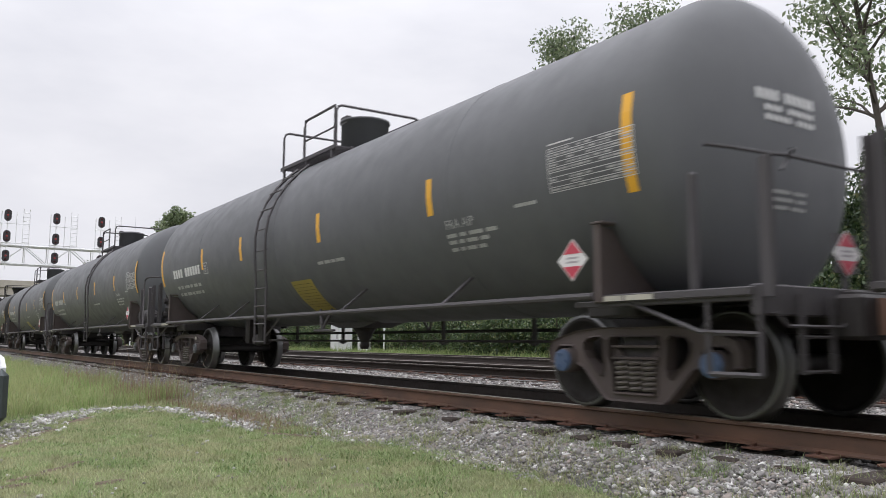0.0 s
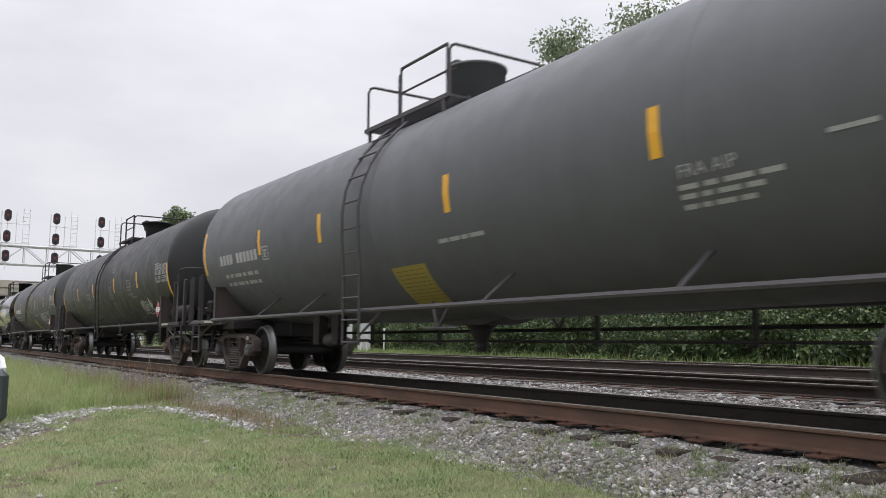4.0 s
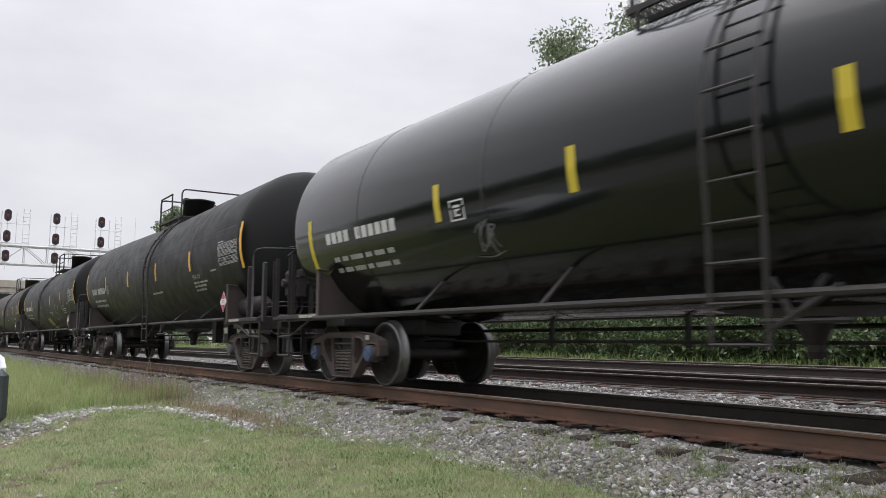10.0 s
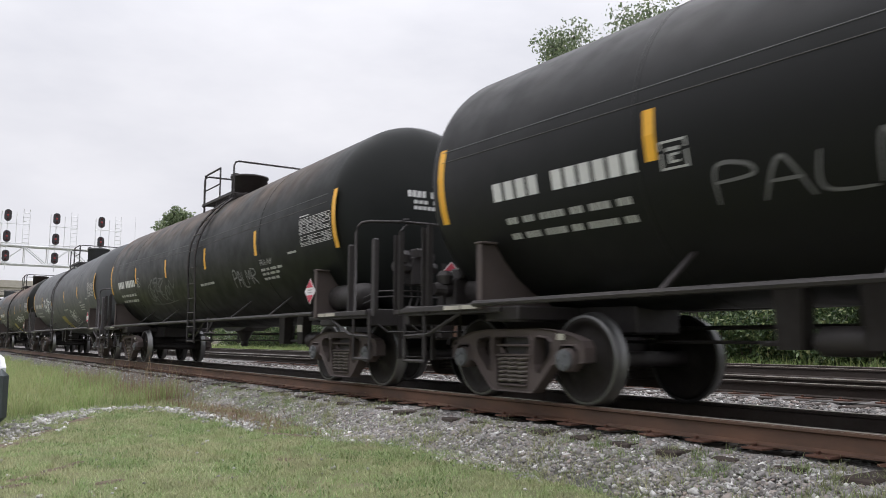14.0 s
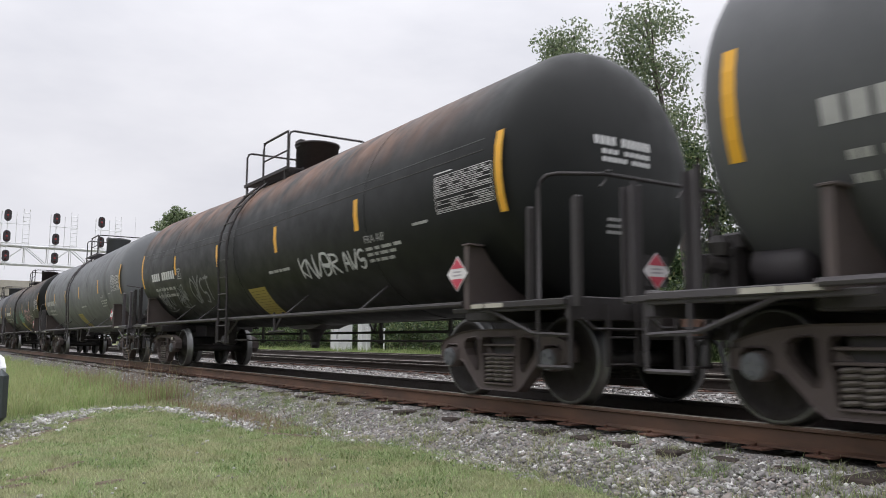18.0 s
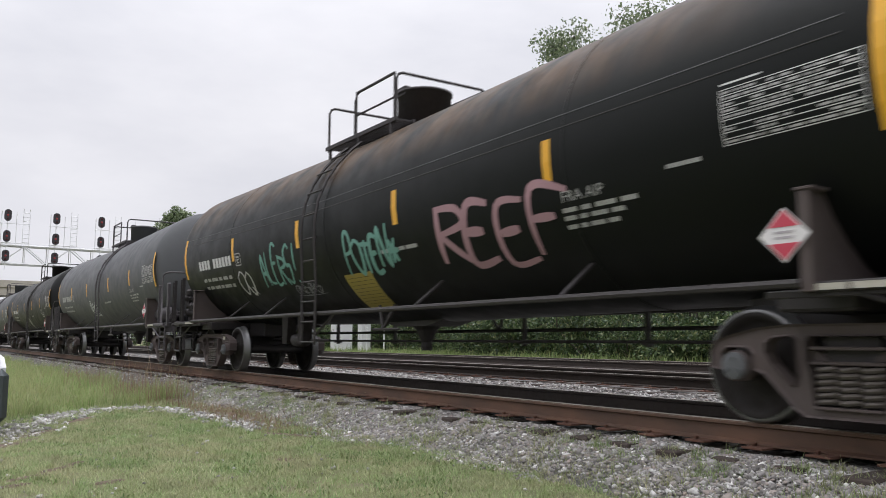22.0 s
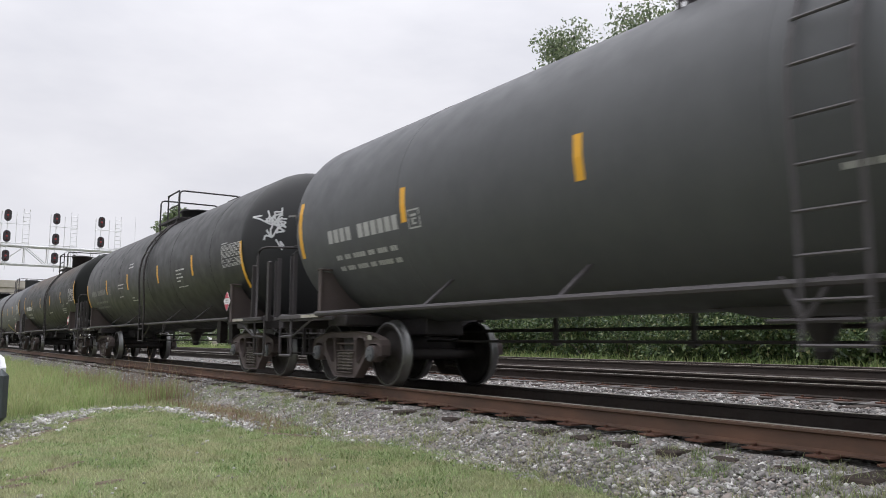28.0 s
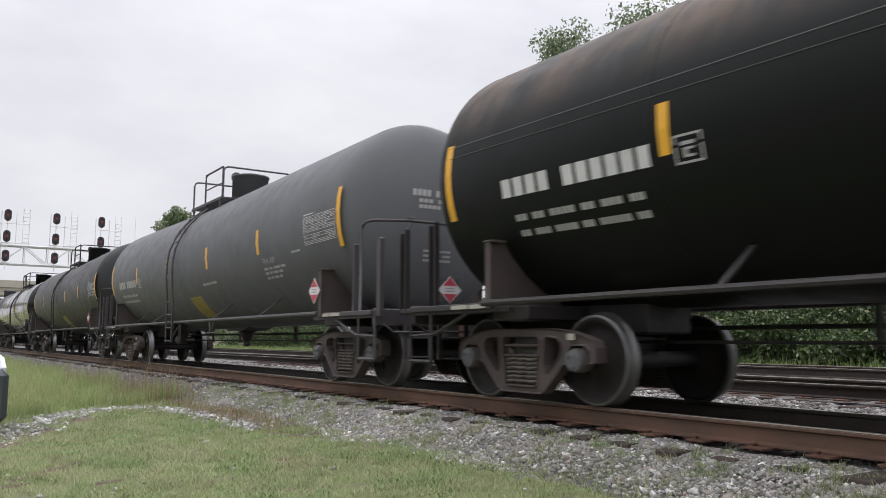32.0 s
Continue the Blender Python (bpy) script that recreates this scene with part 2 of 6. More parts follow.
def leafy(name, stops, rough=0.6, trans=0.25, dry=None, spread=1.1):
    n = Nodes(name, rough)
    c = n.ramp(n.random(True), stops)
    if dry:
        # drier and greener patches over the ground
        c = n.mix(n.math('MULTIPLY', n.remap(n.noise(spread, 5, 0.65), 0.44, 0.6), 0.8), c, dry)
        c = n.mix(n.math('MULTIPLY', n.remap(n.noise(spread * 2.3, 4, 0.6), 0.52, 0.66), 0.5), c, tuple(v * 0.5 for v in dry))
    n.set("Base Color", c)
    n.set("Transmission Weight", 0.0).set("Subsurface Weight", 0.0)
    # a share of the light passes through the blade
    tr = n.t.nodes.new("ShaderNodeBsdfTranslucent")
    n.t.links.new(c, tr.inputs[0])
    mx = n.t.nodes.new("ShaderNodeMixShader")
    mx.inputs[0].default_value = trans
    n.t.links.new(n.b.outputs[0], mx.inputs[1])
    n.t.links.new(tr.outputs[0], mx.inputs[2])
    n.t.links.new(mx.outputs[0], n.t.nodes["Material Output"].inputs[0])
    return n.m


GRASS = leafy("lawn_grass_blades", [(0.0, (0.165, 0.25, 0.09)), (0.45, (0.255, 0.345, 0.135)), (0.8, (0.345, 0.425, 0.195)), (1.0, (0.49, 0.46, 0.3))], 0.7, 0.35, (0.38, 0.365, 0.21), 1.6)
CLOVER = leafy("low_clover_leaves", [(0.0, (0.12, 0.19, 0.07)), (0.5, (0.18, 0.27, 0.1)), (1.0, (0.27, 0.34, 0.14))], 0.7, 0.3)
TALL = leafy("tall_grass_blades", [(0.0, (0.19, 0.285, 0.095)), (0.5, (0.28, 0.385, 0.135)), (0.85, (0.38, 0.45, 0.19)), (1.0, (0.46, 0.4, 0.26))], 0.7, 0.4, (0.36, 0.37, 0.18), 0.6)
VERGE = leafy("verge_grass_blades", [(0.0, (0.12, 0.19, 0.06)), (0.5, (0.2, 0.28, 0.09)), (1.0, (0.32, 0.34, 0.15))], 0.7, 0.3)
DRY = leafy("dry_weed_stems", [(0.0, (0.2, 0.13, 0.09)), (0.5, (0.3, 0.2, 0.14)), (1.0, (0.3, 0.27, 0.14))])
LEAF = leafy("tree_leaves", [(0.0, (0.1, 0.135, 0.075)), (0.5, (0.165, 0.215, 0.11)), (0.85, (0.235, 0.285, 0.155)), (1.0, (0.3, 0.34, 0.2))], 0.5, 0.4)
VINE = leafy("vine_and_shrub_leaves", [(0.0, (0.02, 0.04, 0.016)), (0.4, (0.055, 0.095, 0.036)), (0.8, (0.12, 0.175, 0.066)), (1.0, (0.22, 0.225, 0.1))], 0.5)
# distance haze is put into the leaf colour: paler and greyer green
HAZY = leafy("haze_paled_tree_leaves", [(0.0, (0.16, 0.18, 0.14)), (1.0, (0.26, 0.28, 0.22))], 0.7)
BARK = plain("grey_bark", (0.1, 0.085, 0.072), 0.9, 0.0, 0.6, 12.0)
GALV = plain("galvanised_signal_steel", (0.78, 0.79, 0.8), 0.55, 0.0, 0.25)
SIGNAL_BLACK = plain("matt_black_signal_backing", (0.03, 0.026, 0.03), 0.6)
CONCRETE = plain("weathered_concrete", (0.42, 0.39, 0.34), 0.85, 0.0, 0.35, 5.0)
CABINET = plain("off_white_cabinet_paint", (0.66, 0.67, 0.67), 0.5, 0.0, 0.15)
CAR_WHITE = plain("white_car_paint", (0.74, 0.75, 0.77), 0.3, 0.0, 0.1)
CAR_TRIM = plain("grey_plastic_trim", (0.055, 0.065, 0.07), 0.55, 0.0, 0.3)
GLASS_DARK = plain("tinted_car_glass", (0.015, 0.018, 0.02), 0.08)
LENS = plain("red_signal_lens", (0.05, 0.012, 0.012), 0.25)
n = Nodes("lit_red_signal_lens", 0.3)
n.set("Base Color", (0.2, 0.02, 0.02, 1)).set("Emission Color", (1.0, 0.06, 0.05, 1)).set("Emission Strength", 0.05)
LENS_LIT = n.m


# ---- mesh helpers ----
def data(bm, name, smooth=False):
    me = bpy.data.meshes.new(name)
    bm.normal_update()
    bm.to_mesh(me)
    bm.free()
    me.materials.append(None)
    if smooth:
        me.shade_smooth()
    return me


def arrays(name, verts, faces, smooth=False):
    """A mesh from number arrays: verts (n, 3) and faces (m, k) with k corners each."""
    verts, faces = np.asarray(verts, np.float32), np.asarray(faces, np.int32)
    me = bpy.data.meshes.new(name)
    m, k = faces.shape
    me.vertices.add(len(verts))
    me.vertices.foreach_set("co", verts.ravel())
    me.loops.add(m * k)
    me.loops.foreach_set("vertex_index", faces.ravel())
    me.polygons.add(m)
    me.polygons.foreach_set("loop_start", np.arange(0, m * k, k, dtype=np.int32))
    me.polygons.foreach_set("loop_total", np.full(m, k, np.int32))
    me.update(calc_edges=True)
    me.materials.append(None)
    if smooth:
        me.shade_smooth()
    return me


def part(name, mesh, material, parent=None, label="", at=None):
    """Links a mesh (or a bmesh) as one object with its material, under a thing or a part."""
    if isinstance(mesh, bmesh.types.BMesh):
        mesh = data(mesh, name)
    ob = new(name, mesh)
    ob.material_slots[0].link = 'OBJECT'
    ob.material_slots[0].material = material
    if parent:
        ob.parent = parent
    if at is not None:
        ob.matrix_basis = at
    if label:
        ob["label"] = label
    return ob


def thing(name, label, category, group="", at=None, kind=""):
    ob = new(name)
    ob.empty_display_size = 0.3
    if at is not None:
        ob.matrix_basis = at
    return tagged(ob, label, category, group, kind)


def box(bm, x0, x1, y0, y1, z0, z1, bevel=0.0):
    r = bmesh.ops.create_cube(bm, size=1.0, matrix=Matrix.Translation(((x0 + x1) / 2, (y0 + y1) / 2, (z0 + z1) / 2)) @ Matrix.Diagonal((x1 - x0, y1 - y0, z1 - z0, 1)))
    if bevel:
        edges = list({e for v in r["verts"] for e in v.link_edges})
        bmesh.ops.bevel(bm, geom=edges, offset=bevel, segments=1, affect='EDGES')
    return bm


def tube(bm, pts, r, n=6, closed=False):
    """A round bar along a line of points."""
    pts = [Vector(p) for p in pts]
    rings = []
    for i, p in enumerate(pts):
        a, b = pts[max(0, i - 1)], pts[min(len(pts) - 1, i + 1)]
        d = (b - a).normalized()
        side = d.cross(Vector((0, 0, 1)) if abs(d.z) < 0.9 else Vector((1, 0, 0))).normalized()
        up = side.cross(d)
        rings.append([bm.verts.new(p + r * (math.cos(t) * side + math.sin(t) * up)) for t in (2 * math.pi * k / n for k in range(n))])
    for a, b in zip(rings, rings[1:]):
        for k in range(n):
            bm.faces.new((a[k], a[(k + 1) % n], b[(k + 1) % n], b[k]))
    bm.faces.new(rings[0])
    bm.faces.new(rings[-1][::-1])
    return bm


def prism(bm, outline, y0, y1, axis='y'):
    """A flat outline in x and z, thick from y0 to y1 (or in y and z, thick along x)."""
    at = (lambda u, v, w: (u, w, v)) if axis == 'y' else (lambda u, v, w: (w, u, v))
    a = [bm.verts.new(at(u, v, y0)) for u, v in outline]
    b = [bm.verts.new(at(u, v, y1)) for u, v in outline]
    bm.faces.new(a)
    bm.faces.new(b[::-1])
    for i in range(len(a)):
        j = (i + 1) % len(a)
        bm.faces.new((a[j], a[i], b[i], b[j]))
    return bm


def lathe(bm, profile, n=32, axis='x', centre=(0, 0, 0), caps=True):
    """Turns a profile of (along, radius) round an axis."""
    cx, cy, cz = centre
    rings = []
    for a, r in profile:
        ring = []
        for k in range(n):
            t = 2 * math.pi * k / n
            u, v = r * math.cos(t), r * math.sin(t)
            ring.append(bm.verts.new((cx + a, cy + u, cz + v) if axis == 'x' else (cx + u, cy + a, cz + v) if axis == 'y' else (cx + u, cy + v, cz + a)))
        rings.append(ring)
    for a, b in zip(rings, rings[1:]):
        for k in range(n):
            bm.faces.new((a[k], a[(k + 1) % n], b[(k + 1) % n], b[k]))
    for ring in (rings[0], rings[-1]) if caps else ():
        bm.faces.new(ring)
    bmesh.ops.recalc_face_normals(bm, faces=bm.faces[:])
    return bm


# ---- the train: one car design in several liveries ----
CAR, R, ZC, HEAD, DISH = 18.287, 1.5, 2.43, 0.5, 2.2
FIRST = -171.39
TIP = (0.82, 1.05)  # from the rear and the front pulling faces to the tips of the domed ends
TRUCK = (2.15, 2.02)


# how far the train has come, every three seconds from the start
KNOT_T = np.array([0, 3, 6, 9, 12, 15, 18, 21, 24, 27, 30, 32], float)
KNOT_S = np.array([-160.763, -130.868, -101.087, -71.249, -40.911, -10.354, 19.979, 50.388, 80.919, 111.569, 142.088, 162.496])


def curvature():
    """Second differences of a natural cubic through the knots."""
    n, h = len(KNOT_T), np.diff(KNOT_T)
    m, v = np.eye(n), np.zeros(n)
    for k in range(1, n - 1):
        m[k, k - 1:k + 2] = h[k - 1], 2 * (h[k - 1] + h[k]), h[k]
        v[k] = 6 * ((KNOT_S[k + 1] - KNOT_S[k]) / h[k] - (KNOT_S[k] - KNOT_S[k - 1]) / h[k - 1])
    return np.linalg.solve(m, v)


BEND = curvature()


def run(t):
    """How far the train has come at t seconds, from its place at 16 s."""
    k = int(np.clip(np.searchsorted(KNOT_T, t, 'right') - 1, 0, len(KNOT_T) - 2))
    d, h = t - KNOT_T[k], KNOT_T[k + 1] - KNOT_T[k]
    return float(KNOT_S[k] + d * ((KNOT_S[k + 1] - KNOT_S[k]) / h - h * (2 * BEND[k] + BEND[k + 1]) / 6) + d * d * BEND[k] / 2 + d ** 3 * (BEND[k + 1] - BEND[k]) / (6 * h))


# most tanks fall gently from both ends to a bend in the middle: fall for each metre, where the bend lies, how much lower it is
BENT = {"A": (0.0120, 8.6, 0.026), "B": (0.0112, 9.66, 0.014), "M": (0.0, 9.13, 0.0), "F": (0.0, 8.6, 0.0), "C": (0.0, 9.13, 0.022)}
shape = ["A"]


def axis_z(x):
    """The height of the tank's axis at x along the car."""
    fall, bend, low = BENT[shape[0]]
    return ZC - low + fall * abs(x - bend)


def skin(x, arc, off=0.004, flip=1):
    """A point on the tank's side: x along the car, arc metres up from the tank's mid-height."""
    a = arc / R
    return (x, -flip * (R + off) * math.cos(a), axis_z(x) + (R + off) * math.sin(a))


def patch(bm, corners, off=0.004, steps=3):
    """A sheet on the tank's side between four corners (x, arc), bent round it."""
    (ax, aa), (bx, ba), (cx, ca), (dx, da) = corners
    rows = []
    for i in range(steps + 1):
        f = i / steps
        l = (ax + (dx - ax) * f, aa + (da - aa) * f)
        r = (bx + (cx - bx) * f, ba + (ca - ba) * f)
        rows.append((bm.verts.new(skin(*l, off)), bm.verts.new(skin(*r, off))))
    for a, b in zip(rows, rows[1:]):
        bm.faces.new((a[0], a[1], b[1], b[0]))
    return bm


def rect(bm, x0, x1, a0, a1, off=0.004, steps=2):
    return patch(bm, ((x0, a0), (x1, a0), (x1, a1), (x0, a1)), off, steps)


def bars(bm, x0, x1, arc, high, counts, rng, slit=0.22, off=0.004):
    """A line of writing as plain bars: groups of bars with gaps between them."""
    total = sum(counts) + 0.9 * (len(counts) - 1)
    w = (x1 - x0) / total
    x = x0
    for c in counts:
        for k in range(c):
            rect(bm, x + w * slit / 2, x + w * (1 - slit / 2), arc - high / 2, arc + high / 2, off, 1)
            x += w
        x += 0.9 * w
    return bm


def lettering(words, x0, x1, base, high, off=0.006):
    """Stencilled capitals in the built-in font, laid on the tank's side; base is the arc of the line's foot."""
    curve = bpy.data.curves.new("lettering", 'FONT')
    curve.body, curve.resolution_u = words, 2
    holder = new("lettering", curve)
    flat = bpy.data.meshes.new_from_object(holder.evaluated_get(bpy.context.evaluated_depsgraph_get()))
    bpy.data.objects.remove(holder)
    bpy.data.curves.remove(curve)
    bm = bmesh.new()
    bm.from_mesh(flat)
    bpy.data.meshes.remove(flat)
    left, right = min(v.co.x for v in bm.verts), max(v.co.x for v in bm.verts)
    tall = max(v.co.y for v in bm.verts)
    for v in bm.verts:
        v.co = skin(x0 + (v.co.x - left) / (right - left) * (x1 - x0), base + v.co.y / tall * high, off)
    return bm


def stroke(bm, pts, width, off=0.005):
    """A sprayed line on the tank's side through (x, arc) points, rounded between them."""
    out = []
    p = [pts[0], *pts, pts[-1]]
    for i in range(1, len(p) - 2):
        for k in range(6):
            t = k / 6
            out.append(tuple(0.5 * (2 * p[i][d] + (p[i + 1][d] - p[i - 1][d]) * t + (2 * p[i - 1][d] - 5 * p[i][d] + 4 * p[i + 1][d] - p[i + 2][d]) * t * t
                                    + (3 * p[i][d] - p[i - 1][d] - 3 * p[i + 1][d] + p[i + 2][d]) * t ** 3) for d in (0, 1)))
    out.append(pts[-1])
    pairs = []
    for i, (x, a) in enumerate(out):
        q, r = out[max(0, i - 1)], out[min(len(out) - 1, i + 1)]
        dx, da = r[0] - q[0], r[1] - q[1]
        d = math.hypot(dx, da) or 1.0
        w = width * (0.62 + 0.38 * math.sin(math.pi * i / max(1, len(out) - 1))) / 2
        pairs.append((bm.verts.new(skin(x - da / d * w, a + dx / d * w, off)), bm.verts.new(skin(x + da / d * w, a - dx / d * w, off))))
    for a, b in zip(pairs, pairs[1:]):
        bm.faces.new((a[0], a[1], b[1], b[0]))


def scrawl(x0, x1, a0, a1, letters, width, seed, slant=0.12):
    """Sprayed scribble: groups of quick strokes, hooks, loops and dashes, with no letters meant."""
    rng = random.Random(seed)
    bm = bmesh.new()
    w, h = (x1 - x0) / letters, a1 - a0
    lift = 0.004
    jit = lambda v, s=0.08: v + rng.uniform(-s, s)
    shapes = [
        [(0.15, 0.95), (0.2, 0.5), (0.12, 0.05)], [(0.1, 0.1), (0.35, 0.9), (0.6, 0.35), (0.9, 0.95)], [(0.9, 0.8), (0.5, 1.0), (0.12, 0.6), (0.3, 0.1), (0.85, 0.15)],
        [(0.5, 0.95), (0.1, 0.55), (0.45, 0.05), (0.9, 0.45), (0.55, 0.93)], [(0.05, 0.7), (0.5, 0.78), (1.1, 0.68)], [(0.2, 0.05), (0.25, 0.9), (0.8, 0.85), (0.35, 0.5), (0.95, 0.02)],
        [(0.1, 0.9), (0.75, 0.9), (0.2, 0.1), (0.95, 0.15)], [(0.0, 0.3), (0.4, 0.4), (0.9, 0.22)],
    ]
    last = -1
    for i in range(letters):
        grow = rng.uniform(0.8, 1.15)
        for k in range(3):
            m = rng.randrange(len(shapes))
            if m == last:
                m = (m + 3) % len(shapes)
            last = m
            pts = []
            turn, big, du, dv = rng.uniform(-0.9, 0.9), rng.uniform(0.7, 1.5), rng.uniform(-0.5, 0.5), rng.uniform(-0.25, 0.25)
            for u, v in shapes[m]:
                u, v = (u - 0.5) * big, (v - 0.5) * min(1.0, big)
                u, v = jit(0.5 + du + u * math.cos(turn) - v * math.sin(turn), 0.1), min(1.1, max(-0.1, (jit(dv + u * math.sin(turn) + v * math.cos(turn))) * grow + 0.5))
                pts.append((x0 + w * (i + u) + (v - 0.5) * h * slant, a0 + v * h))
            lift += 0.0007
            stroke(bm, pts, width * rng.uniform(0.55, 1.0), lift)
    stroke(bm, [(x0 - 0.1, a0 - h * 0.05), (x0 + (x1 - x0) * 0.5, a0 - h * 0.12), (x1 + 0.1, a0 + h * 0.02)], width * 0.5, lift + 0.0008)
    return bm


# sprayed letters as quick strokes on a ten by ten grid, first digit across and second digit up
STROKES = {
    "T": "08 98|59 40", "H": "19 00|99 80|14 95", "O": "49 07 13 40 83 97 69 39", "R": "10 29|19 88 96 25|25 90", "Y": "09 45|99 45 20", "B": "10 19 79 85 15 83 61 10",
    "S": "88 59 17 34 74 72 40 01", "K": "19 10|98 14 90", "N": "00 19 80 99", "V": "09 30 99", "A": "00 49 80|24 74", "L": "19 11 80", "E": "89 29 10 80|15 65", "P": "10 29 79 86 15",
    "D": "10 19 69 95 60 10", "U": "19 11 40 81 99", "M": "00 19 44 89 90", "Z": "08 98 01 91", "Q": "49 06 13 50 94 87 49|53 90", "F": "10 19 98|15 65", "!": "59 43|41 40", "*": "05 95|28 72|78 22",
    "C": "87 59 16 22 50 81", "X": "49 06 13 50 94 87 49|27 72|77 22", "<": "97 04 91|04 96|04 63", "-": "04 94",
}


def sprayed(x0, x1, a0, a1, word, width, seed):
    """A sprayed word of loose hand-drawn letters on the tank's side, letter by letter."""
    rng = random.Random(seed)
    w, h, lift = (x1 - x0) / len(word), a1 - a0, 0.004
    for i, letter in enumerate(word):
        bm = bmesh.new()
        tall, drop, tilt = rng.uniform(0.85, 1.1), rng.uniform(-0.08, 0.08), rng.uniform(0.02, 0.16)
        for line in STROKES[letter].split("|"):
            pts = []
            for pair in line.split():
                u, v = int(pair[0]) / 9 + rng.uniform(-0.04, 0.04), int(pair[1]) / 9 * tall + drop + rng.uniform(-0.03, 0.03)
                pts.append((x0 + w * (i + 0.02 + u * 1.02) + (v - 0.5) * h * tilt, a0 + v * h))
            lift += 0.0006
            stroke(bm, pts, width * rng.uniform(0.8, 1.1), lift)
        yield bm


def head_scrawl(end, y0, y1, z0, z1, seed, width=0.03):
    """The same kind of scribble on a domed end."""
    rng = random.Random(seed)
    bm = bmesh.new()
    for k in range(11):
        y, z = rng.uniform(y0, y1), rng.uniform(z0, z1)
        pts = [(y, z)]
        for s in range(4):
            pts.append((pts[-1][0] + rng.uniform(-0.16, 0.2), pts[-1][1] + rng.uniform(-0.2, 0.2)))
        off = 0.007 + 0.0008 * k
        for (ya, za), (yb, zb) in zip(pts, pts[1:]):
            d = math.hypot(yb - ya, zb - za) or 1
            u, v = -(zb - za) / d * width / 2, (yb - ya) / d * width / 2
            bm.faces.new([bm.verts.new(head_point(p, q, end, off)) for p, q in ((ya - u, za - v), (ya + u, za + v), (yb + u, zb + v), (yb - u, zb - v))])
    return bm


MESH = {}


def shared(key, make, smooth=False):
    own = (key, shape[0])
    if own not in MESH:
        MESH[own] = data(make(), key[0] if isinstance(key, tuple) else key, smooth)
    return MESH[own]


def ex(x, end):
    """The x of a point that lies x metres in from the rear (0) or the front (1) end."""
    return CAR - x if end else x


def span(a, b, end):
    return sorted((ex(a, end), ex(b, end)))


def make_tank():
    bm = bmesh.new()
    prof = []
    steps = 14
    for i in range(steps + 1):
        t = math.pi / 2 * i / steps
        prof.append((HEAD * (1 - max(0.0, math.cos(t)) ** (2 / DISH)), max(0.002, R * math.sin(t) ** (2 / DISH))))
    dome = list(prof)
    prof = [(TIP[0] + x, r) for x, r in dome]
    for x in sorted((4.4, 6.5, 11.76, 13.86, BENT[shape[0]][1])):
        prof.append((x, R))
    prof += [(CAR - TIP[1] - x, r) for x, r in reversed(dome)]
    lathe(bm, prof, 72, 'x')
    for v in bm.verts:
        v.co.z += axis_z(v.co.x)
    return bm


def make_ring(x):
    bm = bmesh.new()
    return lathe(bm, [(x - 0.02, R - 0.01), (x - 0.012, R + 0.004), (x + 0.012, R + 0.004), (x + 0.02, R - 0.01)], 72, 'x', (0, 0, axis_z(x)), False)


def make_seam(arc):
    bm = bmesh.new()
    for side in (1, -1):
        v = [[bm.verts.new(skin(x, arc + d, o, side)) for d, o in ((-0.006, 0.0), (-0.003, 0.004), (0.003, 0.004), (0.006, 0.0))] for x in (1.4, BENT[shape[0]][1], CAR - 1.7)]
        for a, b in zip(v, v[1:]):
            for k in range(3):
                bm.faces.new((a[k], a[k + 1], b[k + 1], b[k]))
    bmesh.ops.recalc_face_normals(bm, faces=bm.faces[:])
    return bm


def make_dome(cup, cx, top=4.5):
    bm = bmesh.new()
    if cup:
        prof = [(3.7, 0.36), (top - 0.4, 0.36), (top - 0.3, 0.42), (top - 0.12, 0.47), (top - 0.12, 0.5), (top - 0.08, 0.5), (top - 0.07, 0.44)]
    else:
        prof = [(3.7, 0.42), (top - 0.04, 0.42), (top - 0.04, 0.445), (top, 0.445), (top + 0.005, 0.4)]
    return lathe(bm, prof, 28, 'z', (cx, 0, 0))


def make_lid(cx, top):
    bm = bmesh.new()
    lathe(bm, [(top, 0.34), (top + 0.03, 0.33), (top + 0.05, 0.2), (top + 0.055, 0.01)], 20, 'z', (cx, 0, 0))
    box(bm, cx - 0.4, cx - 0.2, -0.14, 0.08, top - 0.1, top + 0.07, 0.015)
    box(bm, cx - 0.14, cx + 0.1, -0.42, -0.3, top - 0.1, top + 0.06, 0.015)
    return bm


def make_deck(y0, y1, x0, x1):
    """A grated walkway: two side angles, cross bars and a tread of narrow strips."""
    bm = bmesh.new()
    for y in (y0, y1 - 0.04):
        box(bm, x0, x1, y, y + 0.04, 3.825, 3.885)
    n = int((x1 - x0) / 0.09)
    for i in range(n):
        x = x0 + (i + 0.5) * (x1 - x0) / n
        box(bm, x - 0.012, x + 0.012, y0, y1, 3.84, 3.872)
    for x in (x0 + 0.15, (x0 + x1) / 2, x1 - 0.15):
        for y in (y0 + 0.02, y1 - 0.02):
            box(bm, x - 0.02, x + 0.02, y - 0.02, y + 0.02, 3.5, 3.83)
    return bm


def make_stile(s):
    bm = bmesh.new()
    pts = [(s, -1.56, 0.58), (s, -1.56, 1.5), (s, -1.6, 2.1)]
    pts += [(s, -(R + o) * math.cos(a), ZC + (R + o) * math.sin(a)) for a, o in ((0.0, 0.1), (0.2, 0.08), (0.42, 0.05), (0.64, 0.03), (0.86, 0.03), (1.0, 0.04))]
    return tube(bm, pts, 0.022, 4)


def make_foot_brace(s):
    bm = bmesh.new()
    return tube(bm, [(s * 0.24, -1.54, 0.72), (s * 0.75, -1.5, 1.02)], 0.022, 4)


